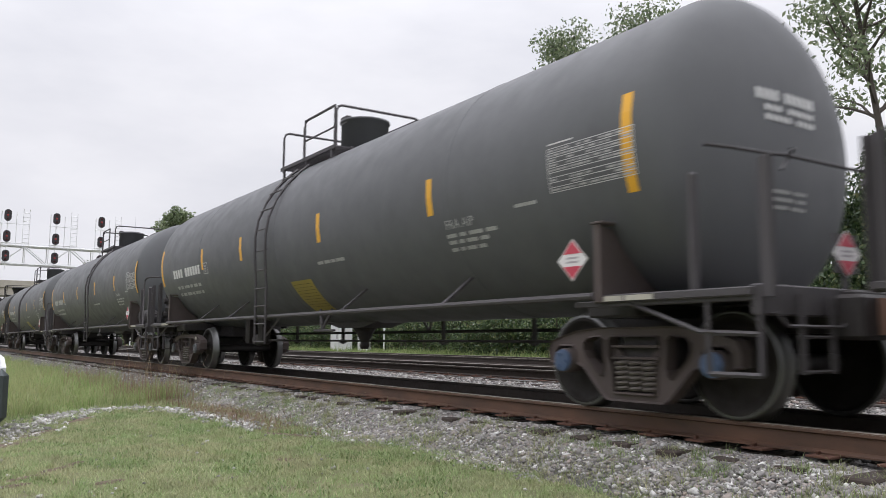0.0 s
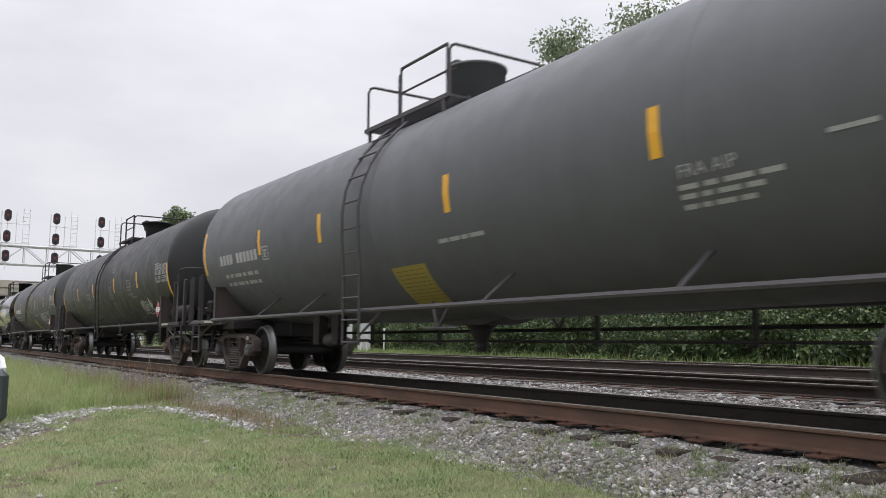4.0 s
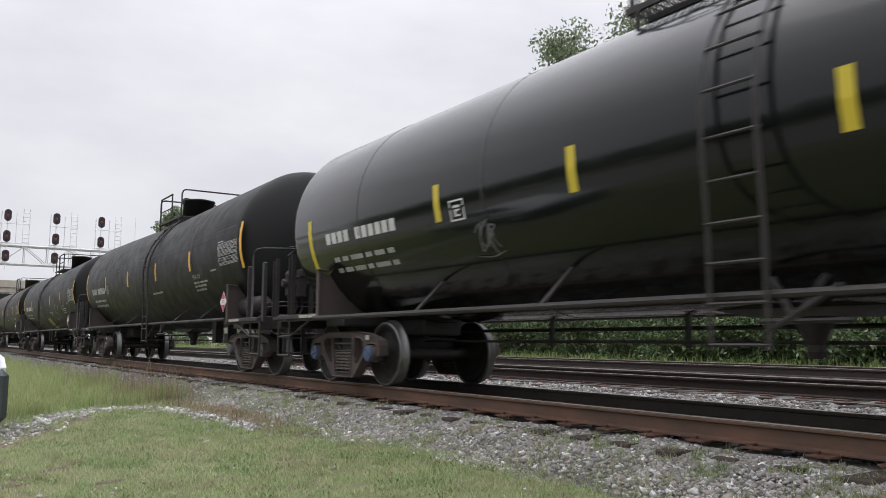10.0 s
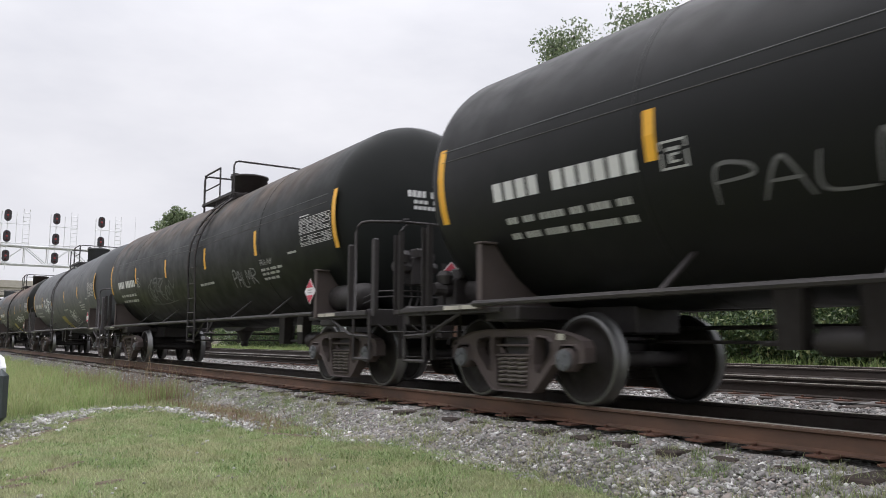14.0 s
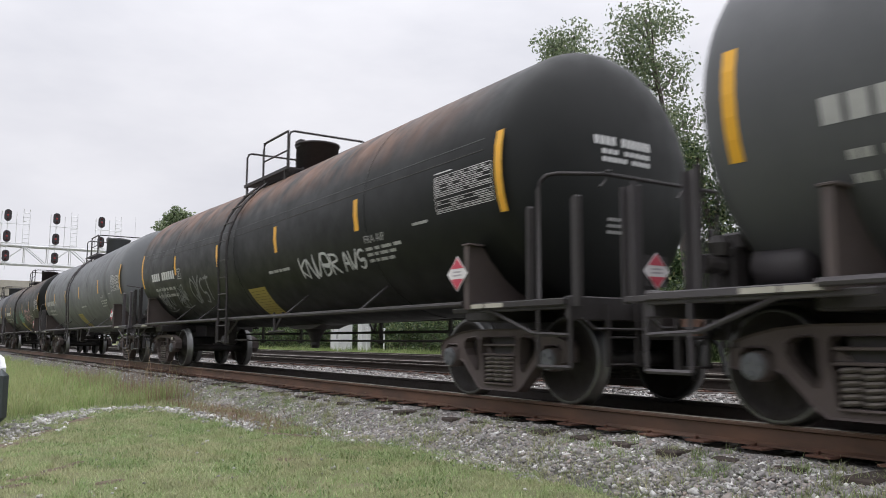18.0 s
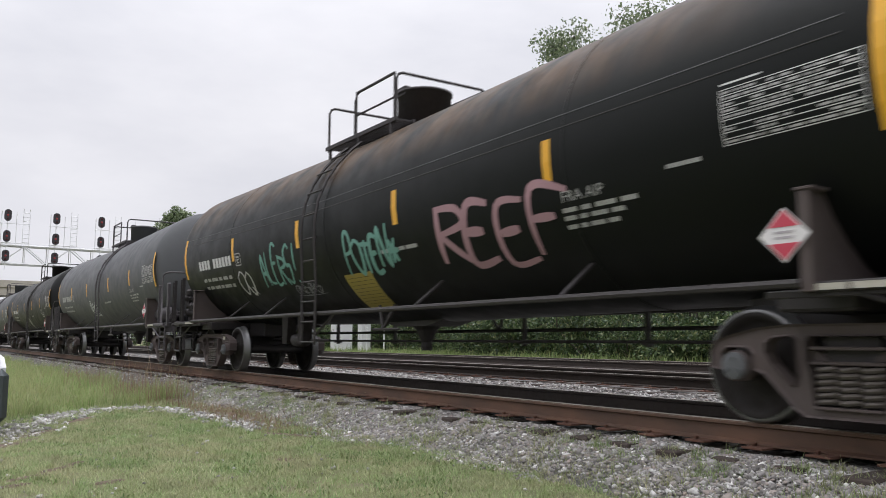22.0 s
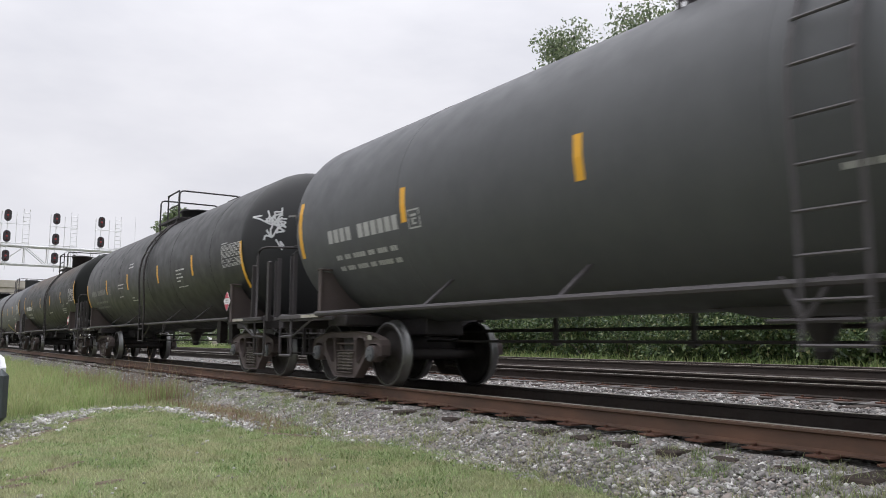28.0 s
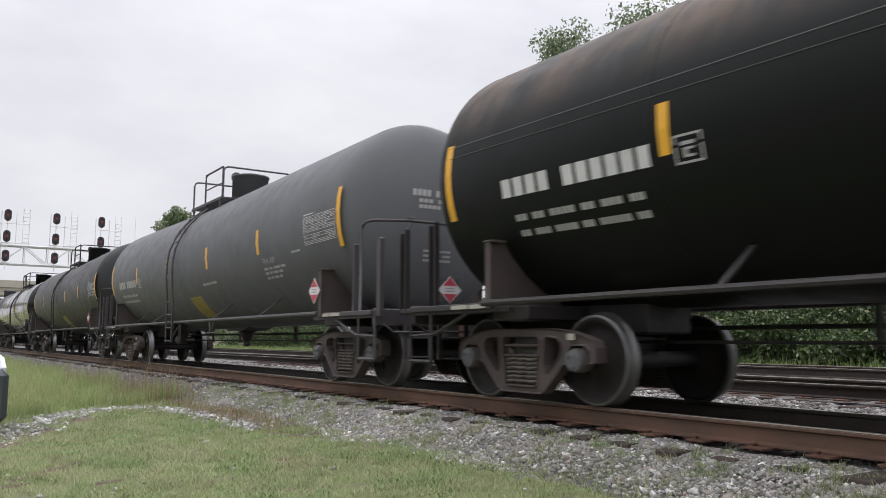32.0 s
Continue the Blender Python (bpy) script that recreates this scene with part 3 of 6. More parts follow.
def make_rung(z=None, a=None):
    bm = bmesh.new()
    o = 0.09 - 0.05 * min(1.0, max(0.0, a or 0.0))
    y, zz = (-1.57, z) if a is None else (-(R + o) * math.cos(a), ZC + (R + o) * math.sin(a))
    tube(bm, [(-0.25, y, zz), (0.25, y, zz)], 0.014, 6)
    return bm


def rail_z():
    return 0.975 if shape[0] == "C" else 1.04


def make_side_pipe(side):
    bm = bmesh.new()
    z = rail_z()
    return tube(bm, [(2.06, side * 1.5, z), (9.13, side * 1.5, z), (CAR - 2.06, side * 1.5, z)], 0.033, 8)


def make_brace(x, side):
    bm = bmesh.new()
    a, b = Vector((x, side * 1.49, rail_z())), Vector((x + 0.02, side * 1.06, 1.39))
    d = (b - a).normalized()
    up = d.cross(Vector((1, 0, 0))).normalized() * 0.012
    for w in (-0.026,):
        vs = [bm.verts.new(p + Vector((s, 0, 0)) + u) for p in (a, b) for s in (w, -w) for u in (up, -up)]
    bmesh.ops.convex_hull(bm, input=bm.verts[:])
    return bm


def make_gusset(end, side):
    """The bolster web that cradles the tank, with its outer flange."""
    bm = bmesh.new()
    m = TRUCK[end]
    arc = [(side * (R + 0.006) * math.cos(t), axis_z(ex(m, end)) - (R + 0.006) * math.sin(t)) for t in (0.55, 0.7, 0.87, 1.04, 1.2)]
    prism(bm, [(side * 1.46, 0.98), (side * 1.46, 1.67), *arc, (side * 0.35, 0.98)], *span(m - 0.015, m + 0.015, end), axis='x')
    a, b = span(m - 0.045, m + 0.045, end)
    lo, hi = sorted((side * 1.455, side * 1.49))
    box(bm, a, b, lo, hi, 0.98, 1.68, 0.006)
    lo, hi = sorted((side * 1.28, side * 1.5))
    box(bm, a - 0.02, b + 0.02, lo, hi, 1.68, 1.705, 0.006)
    bmesh.ops.recalc_face_normals(bm, faces=bm.faces[:])
    return bm


def make_platform(end):
    bm = bmesh.new()
    a, b = span(0.5, 2.1, end)
    box(bm, a, b, -1.45, 1.45, 0.98, 1.05, 0.01)
    a, b = span(0.46, 0.54, end)
    box(bm, a, b, -1.4, 1.4, 0.84, 1.07, 0.012)
    for y in (-1.42, 1.34):
        a, b = span(0.5, 2.4, end)
        box(bm, a, b, y + 0.01, y + 0.07, 0.945, 1.0, 0.008)
    return bm


def make_sill(end):
    bm = bmesh.new()
    a, b = span(0.35, 3.3, end)
    box(bm, a, b, -0.33, 0.33, 0.72, 1.06, 0.02)
    a, b = span(1.85, 2.45, end)
    box(bm, a, b, -1.2, 1.2, 0.86, 1.02, 0.02)
    a, b = span(0.25, 0.5, end)
    box(bm, a, b, -0.42, 0.42, 0.66, 1.02, 0.03)
    return bm


def make_coupler(end):
    bm = bmesh.new()
    a, b = span(0.2, 0.8, end)
    box(bm, a, b, -0.09, 0.09, 0.76, 0.94, 0.02)
    s = -1 if end else 1
    prism(bm, [(ex(0.26, end), 0.7), (ex(0.26, end), 0.99), (ex(0.0, end), 0.98), (ex(-0.05, end), 0.84), (ex(0.0, end), 0.7)], s * -0.05, s * 0.19)
    prism(bm, [(ex(0.2, end), 0.74), (ex(0.2, end), 0.95), (ex(0.08, end), 0.95), (ex(0.08, end), 0.74)], s * -0.19, s * -0.04)
    bmesh.ops.recalc_face_normals(bm, faces=bm.faces[:])
    return bm


def make_handrail(end, legs=True, drop=0.0):
    """The rail that sweeps round the end of the car, on legs at both sides or on short brackets."""
    bm = bmesh.new()
    if legs:
        side = [(0.93, 1.38, 0.95), (0.925, 1.38, 2.14), (0.9, 1.37, 2.23), (0.86, 1.33, 2.29), (0.8, 1.24, 2.31), (0.56, 0.92, 2.3), (0.52, 0.84, 2.3)]
    else:
        side = [(0.92, 1.38, 2.2), (0.78, 1.2, 2.17), (0.62, 0.95, 2.12), (0.58, 0.85, 2.12)]
    side = [(x, y, z - drop if z > 1.5 else z) for x, y, z in side]
    pts = [(ex(x, end), -y, z) for x, y, z in side] + [(ex(x, end), y, z) for x, y, z in reversed(side)]
    tube(bm, pts, 0.021 if legs else 0.015, 7)
    top = (2.3 if legs else 2.12) - drop
    for y in (-0.75, 0.4):
        tube(bm, [(ex(0.5, end), y - 0.12, top + 0.03), (ex(0.55, end), y, top + 0.05), (ex(0.62, end), y + 0.02, top - 0.02), (ex(0.6, end), y - 0.1, top - 0.12)], 0.013, 5)
    return bm


def make_post(end, x, y, z0, z1, wx=0.035, wy=0.075):
    """A flat bar with a slanted clipped top."""
    bm = bmesh.new()
    a, b = sorted((ex(x - wx, end), ex(x + wx, end)))
    prism(bm, [(a, z0), (b, z0), (b, z1 - 0.02), (a + (b - a) * 0.6, z1), (a, z1 - 0.03)], y - wy / 2, y + wy / 2)
    return bm


def make_channel(x, z0, z1):
    """An upright of channel section: two flanges joined by a recessed web."""
    bm = bmesh.new()
    plan = [(-0.07, -1.44), (-0.056, -1.44), (-0.056, -1.385), (0.056, -1.385), (0.056, -1.44), (0.07, -1.44), (0.07, -1.372), (-0.07, -1.372)]
    low = [bm.verts.new((x + u, v, z0)) for u, v in plan]
    high = [bm.verts.new((x + u, v, z1 + 0.02 * u / 0.07)) for u, v in plan]
    bm.faces.new(low[::-1])
    bm.faces.new(high)
    for m in range(8):
        bm.faces.new((low[m], low[(m + 1) % 8], high[(m + 1) % 8], high[m]))
    return bm


def make_stirrup(end, side):
    bm = bmesh.new()
    a, b = span(0.46, 0.92, end)
    y = side * 1.4
    pts = [(a, y, 1.0), (a, y, 0.4), (b, y, 0.4), (b, y, 1.0)]
    for p, q in zip(pts, pts[1:]):
        tube(bm, (p, q), 0.022, 5)
    tube(bm, [(a, y, 0.7), (b, y, 0.7)], 0.014, 5)
    return bm


def make_step_brace(end):
    bm = bmesh.new()
    return tube(bm, [(ex(1.75, end), -1.4, 0.98), (ex(1.0, end), -1.4, 0.72), (ex(0.5, end), -1.4, 0.7)], 0.02, 4)


def make_end_step(end):
    """The ladder of grab irons that hangs below the end platform."""
    bm = bmesh.new()
    x = ex(0.42, end)
    for y in (-0.95, -0.55):
        box(bm, x - 0.012, x + 0.012, y - 0.03, y + 0.03, 0.4, 1.0)
    for z in (0.42, 0.68):
        tube(bm, [(x, -0.97, z), (x, -0.53, z)], 0.014, 5)
    return bm


def make_sideframe(cx, side):
    """A cast truck frame: jaws over the bearings, slanted members, a spring window and two side windows."""
    bm = bmesh.new()
    half = [(0.45, 0.775), (0.72, 0.75), (0.96, 0.695), (1.1, 0.65), (1.14, 0.58), (1.14, 0.44), (1.04, 0.42), (1.04, 0.55), (0.99, 0.6), (0.8, 0.6), (0.76, 0.55), (0.75, 0.43), (0.66, 0.4), (0.41, 0.15), (0.33, 0.1)]
    outer = half + [(-u, v) for u, v in reversed(half)]
    holes = [[(-0.25, 0.185), (0.25, 0.185), (0.275, 0.42), (0.31, 0.5), (0.31, 0.65), (0.28, 0.685), (-0.28, 0.685), (-0.31, 0.65), (-0.31, 0.5), (-0.275, 0.42)]]
    for s in (-1, 1):
        holes.append([(s * u, v) for u, v in ((0.375, 0.4), (0.405, 0.33), (0.43, 0.325), (0.6, 0.48), (0.645, 0.56), (0.64, 0.635), (0.58, 0.675), (0.43, 0.69), (0.39, 0.66))])
    y0, y1 = side * 0.91, side * 1.06
    edges = []
    for loop in [outer] + holes:
        vs = [bm.verts.new((cx + u, y1, v)) for u, v in loop]
        edges += [bm.edges.new((p, q)) for p, q in zip(vs, vs[1:] + vs[:1])]
    faces = [f for f in bmesh.ops.triangle_fill(bm, edges=edges, use_beauty=True)["geom"] if isinstance(f, bmesh.types.BMFace)]
    ext = bmesh.ops.extrude_face_region(bm, geom=faces, use_keep_orig=True)["geom"]
    bmesh.ops.translate(bm, vec=(0, y0 - y1, 0), verts=[v for v in ext if isinstance(v, bmesh.types.BMVert)])
    bmesh.ops.recalc_face_normals(bm, faces=bm.faces[:])
    front = [f for f in bm.faces if abs(f.normal.y) > 0.9 and abs(f.calc_center_median().y - y1) < 0.01]
    bmesh.ops.inset_region(bm, faces=front, thickness=0.016, depth=-0.025, use_even_offset=True, use_boundary=True)
    return bm


def make_lip(cx, side, z):
    lo, hi = sorted((side * 0.93, side * 1.045))
    return box(bmesh.new(), cx - 0.285, cx + 0.285, lo, hi, z, z + 0.027, 0.006)


def make_wedge(cx, side, s):
    lo, hi = sorted((side * 0.9, side * 1.0))
    bm = prism(bmesh.new(), [(cx + s * 0.29, 0.508), (cx + s * 0.16, 0.508), (cx + s * 0.23, 0.58), (cx + s * 0.29, 0.58)], lo, hi)
    bmesh.ops.recalc_face_normals(bm, faces=bm.faces[:])
    return bm


def make_spring_seat(cx, side):
    lo, hi = sorted((side * 0.92, side * 1.07))
    return box(bmesh.new(), cx - 0.245, cx + 0.245, lo, hi, 0.16, 0.184, 0.008)


def make_bolster(cx):
    bm = bmesh.new()
    prism(bm, [(-0.97, 0.5), (-0.97, 0.68), (-0.7, 0.7), (0.7, 0.7), (0.97, 0.68), (0.97, 0.5), (0.6, 0.36), (-0.6, 0.36)], cx - 0.2, cx + 0.2, axis='x')
    lathe(bm, [(0.7, 0.34), (0.86, 0.3)], 20, 'z', (cx, 0, 0))
    return bm


def make_spring():
    bm = bmesh.new()
    turns, per = 6, 9
    pts = [(0.077 * math.cos(2 * math.pi * i / per), 0.077 * math.sin(2 * math.pi * i / per), 0.185 + 0.275 * i / (turns * per)) for i in range(turns * per + 1)]
    return tube(bm, pts, 0.018, 4)


def make_axle():
    bm = bmesh.new()
    lathe(bm, [(-0.99, 0.07), (-0.9, 0.07), (-0.84, 0.095), (-0.5, 0.085), (0.5, 0.085), (0.84, 0.095), (0.9, 0.07), (0.99, 0.07)], 14, 'y')
    return bm


def make_wheel(side):
    bm = bmesh.new()
    prof = [(-0.03, 0.004), (-0.03, 0.12), (0.04, 0.16), (0.062, 0.3), (0.05, 0.36), (0.0, 0.385), (-0.002, 0.45), (0.138, 0.444), (0.138, 0.385), (0.085, 0.36), (0.09, 0.16), (0.16, 0.12), (0.16, 0.004)]
    return lathe(bm, [(side * (0.82 - a), r) for a, r in prof], 36, 'y')


def make_tread(side):
    bm = bmesh.new()
    prof = [(-0.005, 0.425), (-0.006, 0.448), (0.006, 0.4565), (0.1, 0.46), (0.108, 0.484), (0.128, 0.486), (0.141, 0.475), (0.141, 0.45)]
    return lathe(bm, [(side * (0.82 - a), r) for a, r in prof], 36, 'y', caps=False)


def make_bearing(side):
    bm = bmesh.new()
    return lathe(bm, [(side * a, r) for a, r in ((0.92, 0.1), (0.94, 0.12), (1.08, 0.12), (1.09, 0.105))], 18, 'y')


def make_cap(side):
    bm = bmesh.new()
    lathe(bm, [(side * a, r) for a, r in ((1.085, 0.085), (1.09, 0.108), (1.118, 0.105), (1.125, 0.07), (1.127, 0.004))], 18, 'y')
    for k in range(3):
        t = 2.094 * k
        c = Vector((0.06 * math.cos(t), side * 1.125, 0.06 * math.sin(t)))
        bmesh.ops.create_cube(bm, size=0.034, matrix=Matrix.Translation(c))
    return bm


def make_outlet():
    """The skid and valve under the tank's middle."""
    bm = bmesh.new()
    prism(bm, [(8.1, 0.97), (8.7, 0.86), (9.56, 0.86), (10.16, 0.97)], -0.28, 0.28)
    lathe(bm, [(0.5, 0.07), (0.56, 0.09), (0.62, 0.08), (0.8, 0.16), (0.86, 0.22)], 14, 'z', (9.13, 0, 0))
    return bm


def make_v_bracket(x, side):
    bm = bmesh.new()
    for s in (-0.22, 0.22):
        tube(bm, [(x + s, side * 0.95, 1.14), (x, side * 1.02, 0.8)], 0.025, 5)
    tube(bm, [(x - 0.3, side * 1.02, 0.8), (x + 0.45, side * 1.02, 0.8)], 0.02, 5)
    return bm


def make_rod(x0, x1, y, z, r):
    bm = bmesh.new()
    return tube(bm, [(x0, y, z), ((x0 + x1) / 2, y, z), (x1, y, z)], r, 6)


def make_hanger(x, y):
    bm = bmesh.new()
    box(bm, x - 0.035, x + 0.035, y - 0.02, y + 0.02, 0.58, 1.06)
    box(bm, x - 0.06, x + 0.06, y - 0.05, y + 0.05, 0.6, 0.66)
    return bm


def make_bracket(x):
    """A plate that hangs from the underframe, with side flanges and a foot."""
    bm = bmesh.new()
    plan = [(x - 0.11, -0.67), (x + 0.11, -0.67), (x + 0.11, -0.5), (x + 0.09, -0.5), (x + 0.09, -0.645), (x - 0.09, -0.645), (x - 0.09, -0.5), (x - 0.11, -0.5)]
    low = [bm.verts.new((u, v, 0.58)) for u, v in plan]
    high = [bm.verts.new((u + (u - x) * 0.25, v, 1.16)) for u, v in plan]
    bm.faces.new(low[::-1])
    bm.faces.new(high)
    for m in range(8):
        bm.faces.new((low[m], low[(m + 1) % 8], high[(m + 1) % 8], high[m]))
    return bm


def make_reservoir(x, y, z, r, length):
    bm = bmesh.new()
    h = length / 2
    return lathe(bm, [(-h, 0.02), (-h + 0.02, r * 0.6), (-h + 0.07, r), (h - 0.07, r), (h - 0.02, r * 0.6), (h, 0.02)], 18, 'x', (x, y, z))


def make_valve(x, y, z):
    bm = bmesh.new()
    box(bm, x - 0.14, x + 0.14, y - 0.1, y + 0.1, z, z + 0.24, 0.02)
    lathe(bm, [(-0.22, 0.07), (-0.2, 0.09), (0.2, 0.09), (0.22, 0.07)], 10, 'x', (x, y - 0.06, z + 0.14))
    lathe(bm, [(0.2, 0.06), (0.34, 0.06), (0.36, 0.04)], 10, 'z', (x + 0.05, y, z))
    return bm


def make_control_valve(x, y, z):
    """A bolted pipe bracket with a valve body at each side and its pipes."""
    bm = bmesh.new()
    box(bm, x - 0.1, x + 0.1, y - 0.1, y + 0.1, z, z + 0.4, 0.02)
    for s in (-1, 1):
        lathe(bm, [(s * 0.1, 0.09), (s * 0.2, 0.11), (s * 0.24, 0.09), (s * 0.34, 0.07)], 12, 'y', (x, y, z + 0.26))
        lathe(bm, [(0.0, 0.08), (0.1, 0.1), (0.16, 0.06)], 12, 'z', (x + 0.04, y + s * 0.2, z + 0.32))
        lathe(bm, [(0.0, 0.05), (-0.16, 0.06), (-0.2, 0.03)], 10, 'z', (x, y + s * 0.22, z + 0.2))
    box(bm, x - 0.06, x + 0.14, y - 0.05, y + 0.12, z + 0.38, z + 0.52, 0.02)
    for s in (-0.06, 0.05):
        tube(bm, [(x, y + s, z + 0.02), (x + 0.02, y + s, z - 0.2), (x + 0.05, y + s - 0.1, z - 0.4)], 0.014, 5)
    return bm


def make_hose(end):
    bm = bmesh.new()
    s = -1 if end else 1
    pts = [(ex(0.45, end), -0.45 * s, 0.78), (ex(0.25, end), -0.45 * s, 0.62), (ex(0.1, end), -0.35 * s, 0.4), (ex(-0.02, end), -0.22 * s, 0.3)]
    return tube(bm, pts, 0.028, 6)


def make_lever(end):
    bm = bmesh.new()
    x = ex(0.4, end)
    return tube(bm, [(x, -1.3, 0.86), (x, -1.15, 0.76), (x, -0.45, 0.76), (x, -0.2, 0.95)], 0.014, 5)


def diamond(bm, place, size, inner=1.0, off=0.0):
    """A square stood on its corner, thin, facing out; place gives centre, right and up."""
    c, r, u = place
    nrm = r.cross(u)
    s = size * inner
    vs = [bm.verts.new(c + nrm * (off + d) + v) for d in (0, 0.003) for v in (r * s, u * s, -r * s, -u * s)]
    bmesh.ops.convex_hull(bm, input=vs)
    return bm


def placard(car, place, facing_label="red and white diamond hazard placard"):
    c, r, u = place
    nrm = r.cross(u)
    base = part("placard", diamond(bmesh.new(), place, 0.195), PLACARD_WHITE, car, facing_label)
    for s in (1, -1):
        bm = bmesh.new()
        vs = [bm.verts.new(c + nrm * (0.004 + d) + v) for d in (0, 0.003) for v in (u * s * 0.178, (u * s * 0.058 + r * 0.12), (u * s * 0.058 - r * 0.12))]
        bmesh.ops.convex_hull(bm, input=vs)
        part("placard_field", bm, RED, base)
    bm = bmesh.new()
    for dz in (0.02, -0.018):
        vs = [bm.verts.new(c + nrm * (0.004 + d) + r * a + u * (dz + b)) for d in (0, 0.002) for a in (-0.075, 0.075) for b in (-0.009, 0.009)]
        bmesh.ops.convex_hull(bm, input=vs)
    part("placard_lettering", bm, PLACARD_INK, base)


def head_point(y, z, end, off=0.006):
    """A point on the tank's domed end."""
    rr = min(0.999, math.hypot(y, z - axis_z(ex(1.2, end))) / R)
    return Vector((ex(TIP[end] + HEAD * (1 - (1 - rr ** DISH) ** (1 / DISH)) - off, end), y, z))


def head_bars(bm, end, y0, y1, z, high, counts, off=0.007):
    total = sum(counts) + 0.9 * (len(counts) - 1)
    w = (y1 - y0) / total
    y = y0
    for c in counts:
        for k in range(c):
            bm.faces.new([bm.verts.new(head_point(a, b, end, off)) for a, b in ((y + 0.1 * w, z - high / 2), (y + 0.9 * w, z - high / 2), (y + 0.9 * w, z + high / 2), (y + 0.1 * w, z + high / 2))])
            y += w
        y += 0.9 * w
    return bm


def tank_car(spec):
    """One tank car, its rear coupling at the local origin, running towards +x."""
    j, kind, paint = spec["j"], spec.get("kind", "A"), spec["paint"]
    rng = random.Random(1000 + j)
    own = kind in ("M", "C")
    shape[0] = spec.get("shape", kind)
    iron = STEEL_GREY if paint in (GREY, LIGHT, SLATE, GRAPHITE) else STEEL_DARK
    mark = spec.get("mark", WHITE)
    car = thing("tank_car", spec["label"], "tank car", "tank cars of the freight train")
    a = lambda name, key, make, mat, smooth=False, label="", at=None: part(name, shared(key, make, smooth), mat, car, label, at)

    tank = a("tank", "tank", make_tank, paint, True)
    for x in ((4.4, 13.86) if not own else (3.4, 6.3, 11.9, 14.9)) + ((8.6,) if kind == "A" else (9.66,)):
        part("weld_ring", shared(("weld_ring", x), lambda: make_ring(x), True), paint, tank)
    bare = paint in (GREY, LIGHT, SLATE, GRAPHITE, CHARCOAL)
    if not bare and kind != "C":
        part("shell_seam", shared(("shell_seam", 0.33), lambda: make_seam(0.33)), SEAM_PALE, tank)
        part("shell_seam", shared(("shell_seam", 0.2), lambda: make_seam(0.2)), SEAM_OLD, tank)

    # manway, walkway and its rails on the crown
    mw = spec.get("mw", {"A": 9.02, "B": 9.12, "M": 9.6, "C": 10.25}[kind])
    high = spec.get("top", 4.5)
    dome = a("manway", ("manway", mw), lambda: make_dome(kind == "M", mw, high), STEEL_DARK if paint in (RUSTY, BROWN, EDGE) else paint, True)
    part("manway_lid", shared(("manway_lid", mw), lambda: make_lid(mw, high if kind != "M" else high - 0.08)), iron, dome)
    # near-side rail runs, and the places where a rail crosses over the tank
    runs, crossings = {"A": (((8.25, 9.5),), (7.3, 9.55)), "B": (((8.33, 9.47),), (8.3, 10.4)), "M": (((8.85, 9.9),), (8.05, 9.95)), "C": (((7.9, 8.6), (9.25, 10.95)), (7.87, 11.0))}[kind]
    x0, x1 = min(crossings) - 0.05, max(crossings) + 0.05
    for y0, y1 in ((-0.86, -0.52), (0.52, 0.86)):
        a("walkway", ("walkway", y0, x0), lambda: make_deck(y0, y1, x0, x1), iron)

    def rail(key, pts, r=0.022):
        def build():
            bm = bmesh.new()
            return tube(bm, pts, r, 6)
        a("safety_rail", ("safety_rail", key, kind), build, iron)
    H, F = 4.57, 3.8
    for side in (-1, 1):
        y = side * 0.82
        for u0, u1 in runs:
            rail(("run", side, u0), [(u0, y, F), (u0, y, H - 0.12), (u0 + 0.04, y, H - 0.03), (u0 + 0.12, y, H), (u1 - 0.1, y, H), (u1, y, H)])
            rail(("stop", side, u1), [(u1, y, H), (u1, y, F)], 0.02)
            rail(("mid", side, u0), [(u0, y, 4.2), (u1, y, 4.2)], 0.016)
            rail(("leg", side, u0), [(u0 + 0.1, y + side * 0.03, F), (u0 + 0.1, y + side * 0.03, H)], 0.017)
    for k, x in enumerate(crossings):
        rail(("cross", k), [(x, -0.82, F), (x, -0.82, H - 0.1), (x, -0.79, H - 0.03), (x, -0.72, H), (x, 0.72, H), (x, 0.79, H - 0.03), (x, 0.82, H - 0.1), (x, 0.82, F)])

    # side ladder
    lx = spec.get("lx", {"A": 8.27, "B": 10.16, "M": 8.74, "C": 9.5}[kind])
    ladder = a("ladder", ("ladder", -1), lambda: make_stile(-0.24), iron, at=pose(lx, 0, 0))
    part("stile", shared(("stile", 1), lambda: make_stile(0.24)), iron, ladder)
    part("foot_brace", shared(("foot_brace", 1), lambda: make_foot_brace(1)), iron, ladder)
    for z in (0.62, 0.92, 1.22, 1.52, 1.84):
        part("rung", shared(("rung", z), lambda: make_rung(z=z)), iron, ladder)
    for t in (-0.16, 0.07, 0.3, 0.53, 0.76):
        part("rung", shared(("rung_high", t), lambda: make_rung(a=t)), iron, ladder)

    # rails and braces along the sides
    for side in (-1, 1):
        a("side_rail", ("side_rail", side), lambda: make_side_pipe(side), iron)
        bx = {"A": (4.5, 6.33, 11.16, 13.77), "B": (5.04, 7.42, 12.4, 14.36), "M": (5.0, 7.26, 11.5, 13.81), "C": (4.93, 7.24, 11.94, 14.22)}[kind]
        bx = tuple(x + spec.get("brace", 0.0) for x in bx[:2]) + bx[2:]
        for x in bx:
            a("brace", ("brace", x, side), lambda: make_brace(x, side), iron)
        a("outlet_bracket", ("outlet_bracket", side), lambda: make_v_bracket(9.6, side), iron)

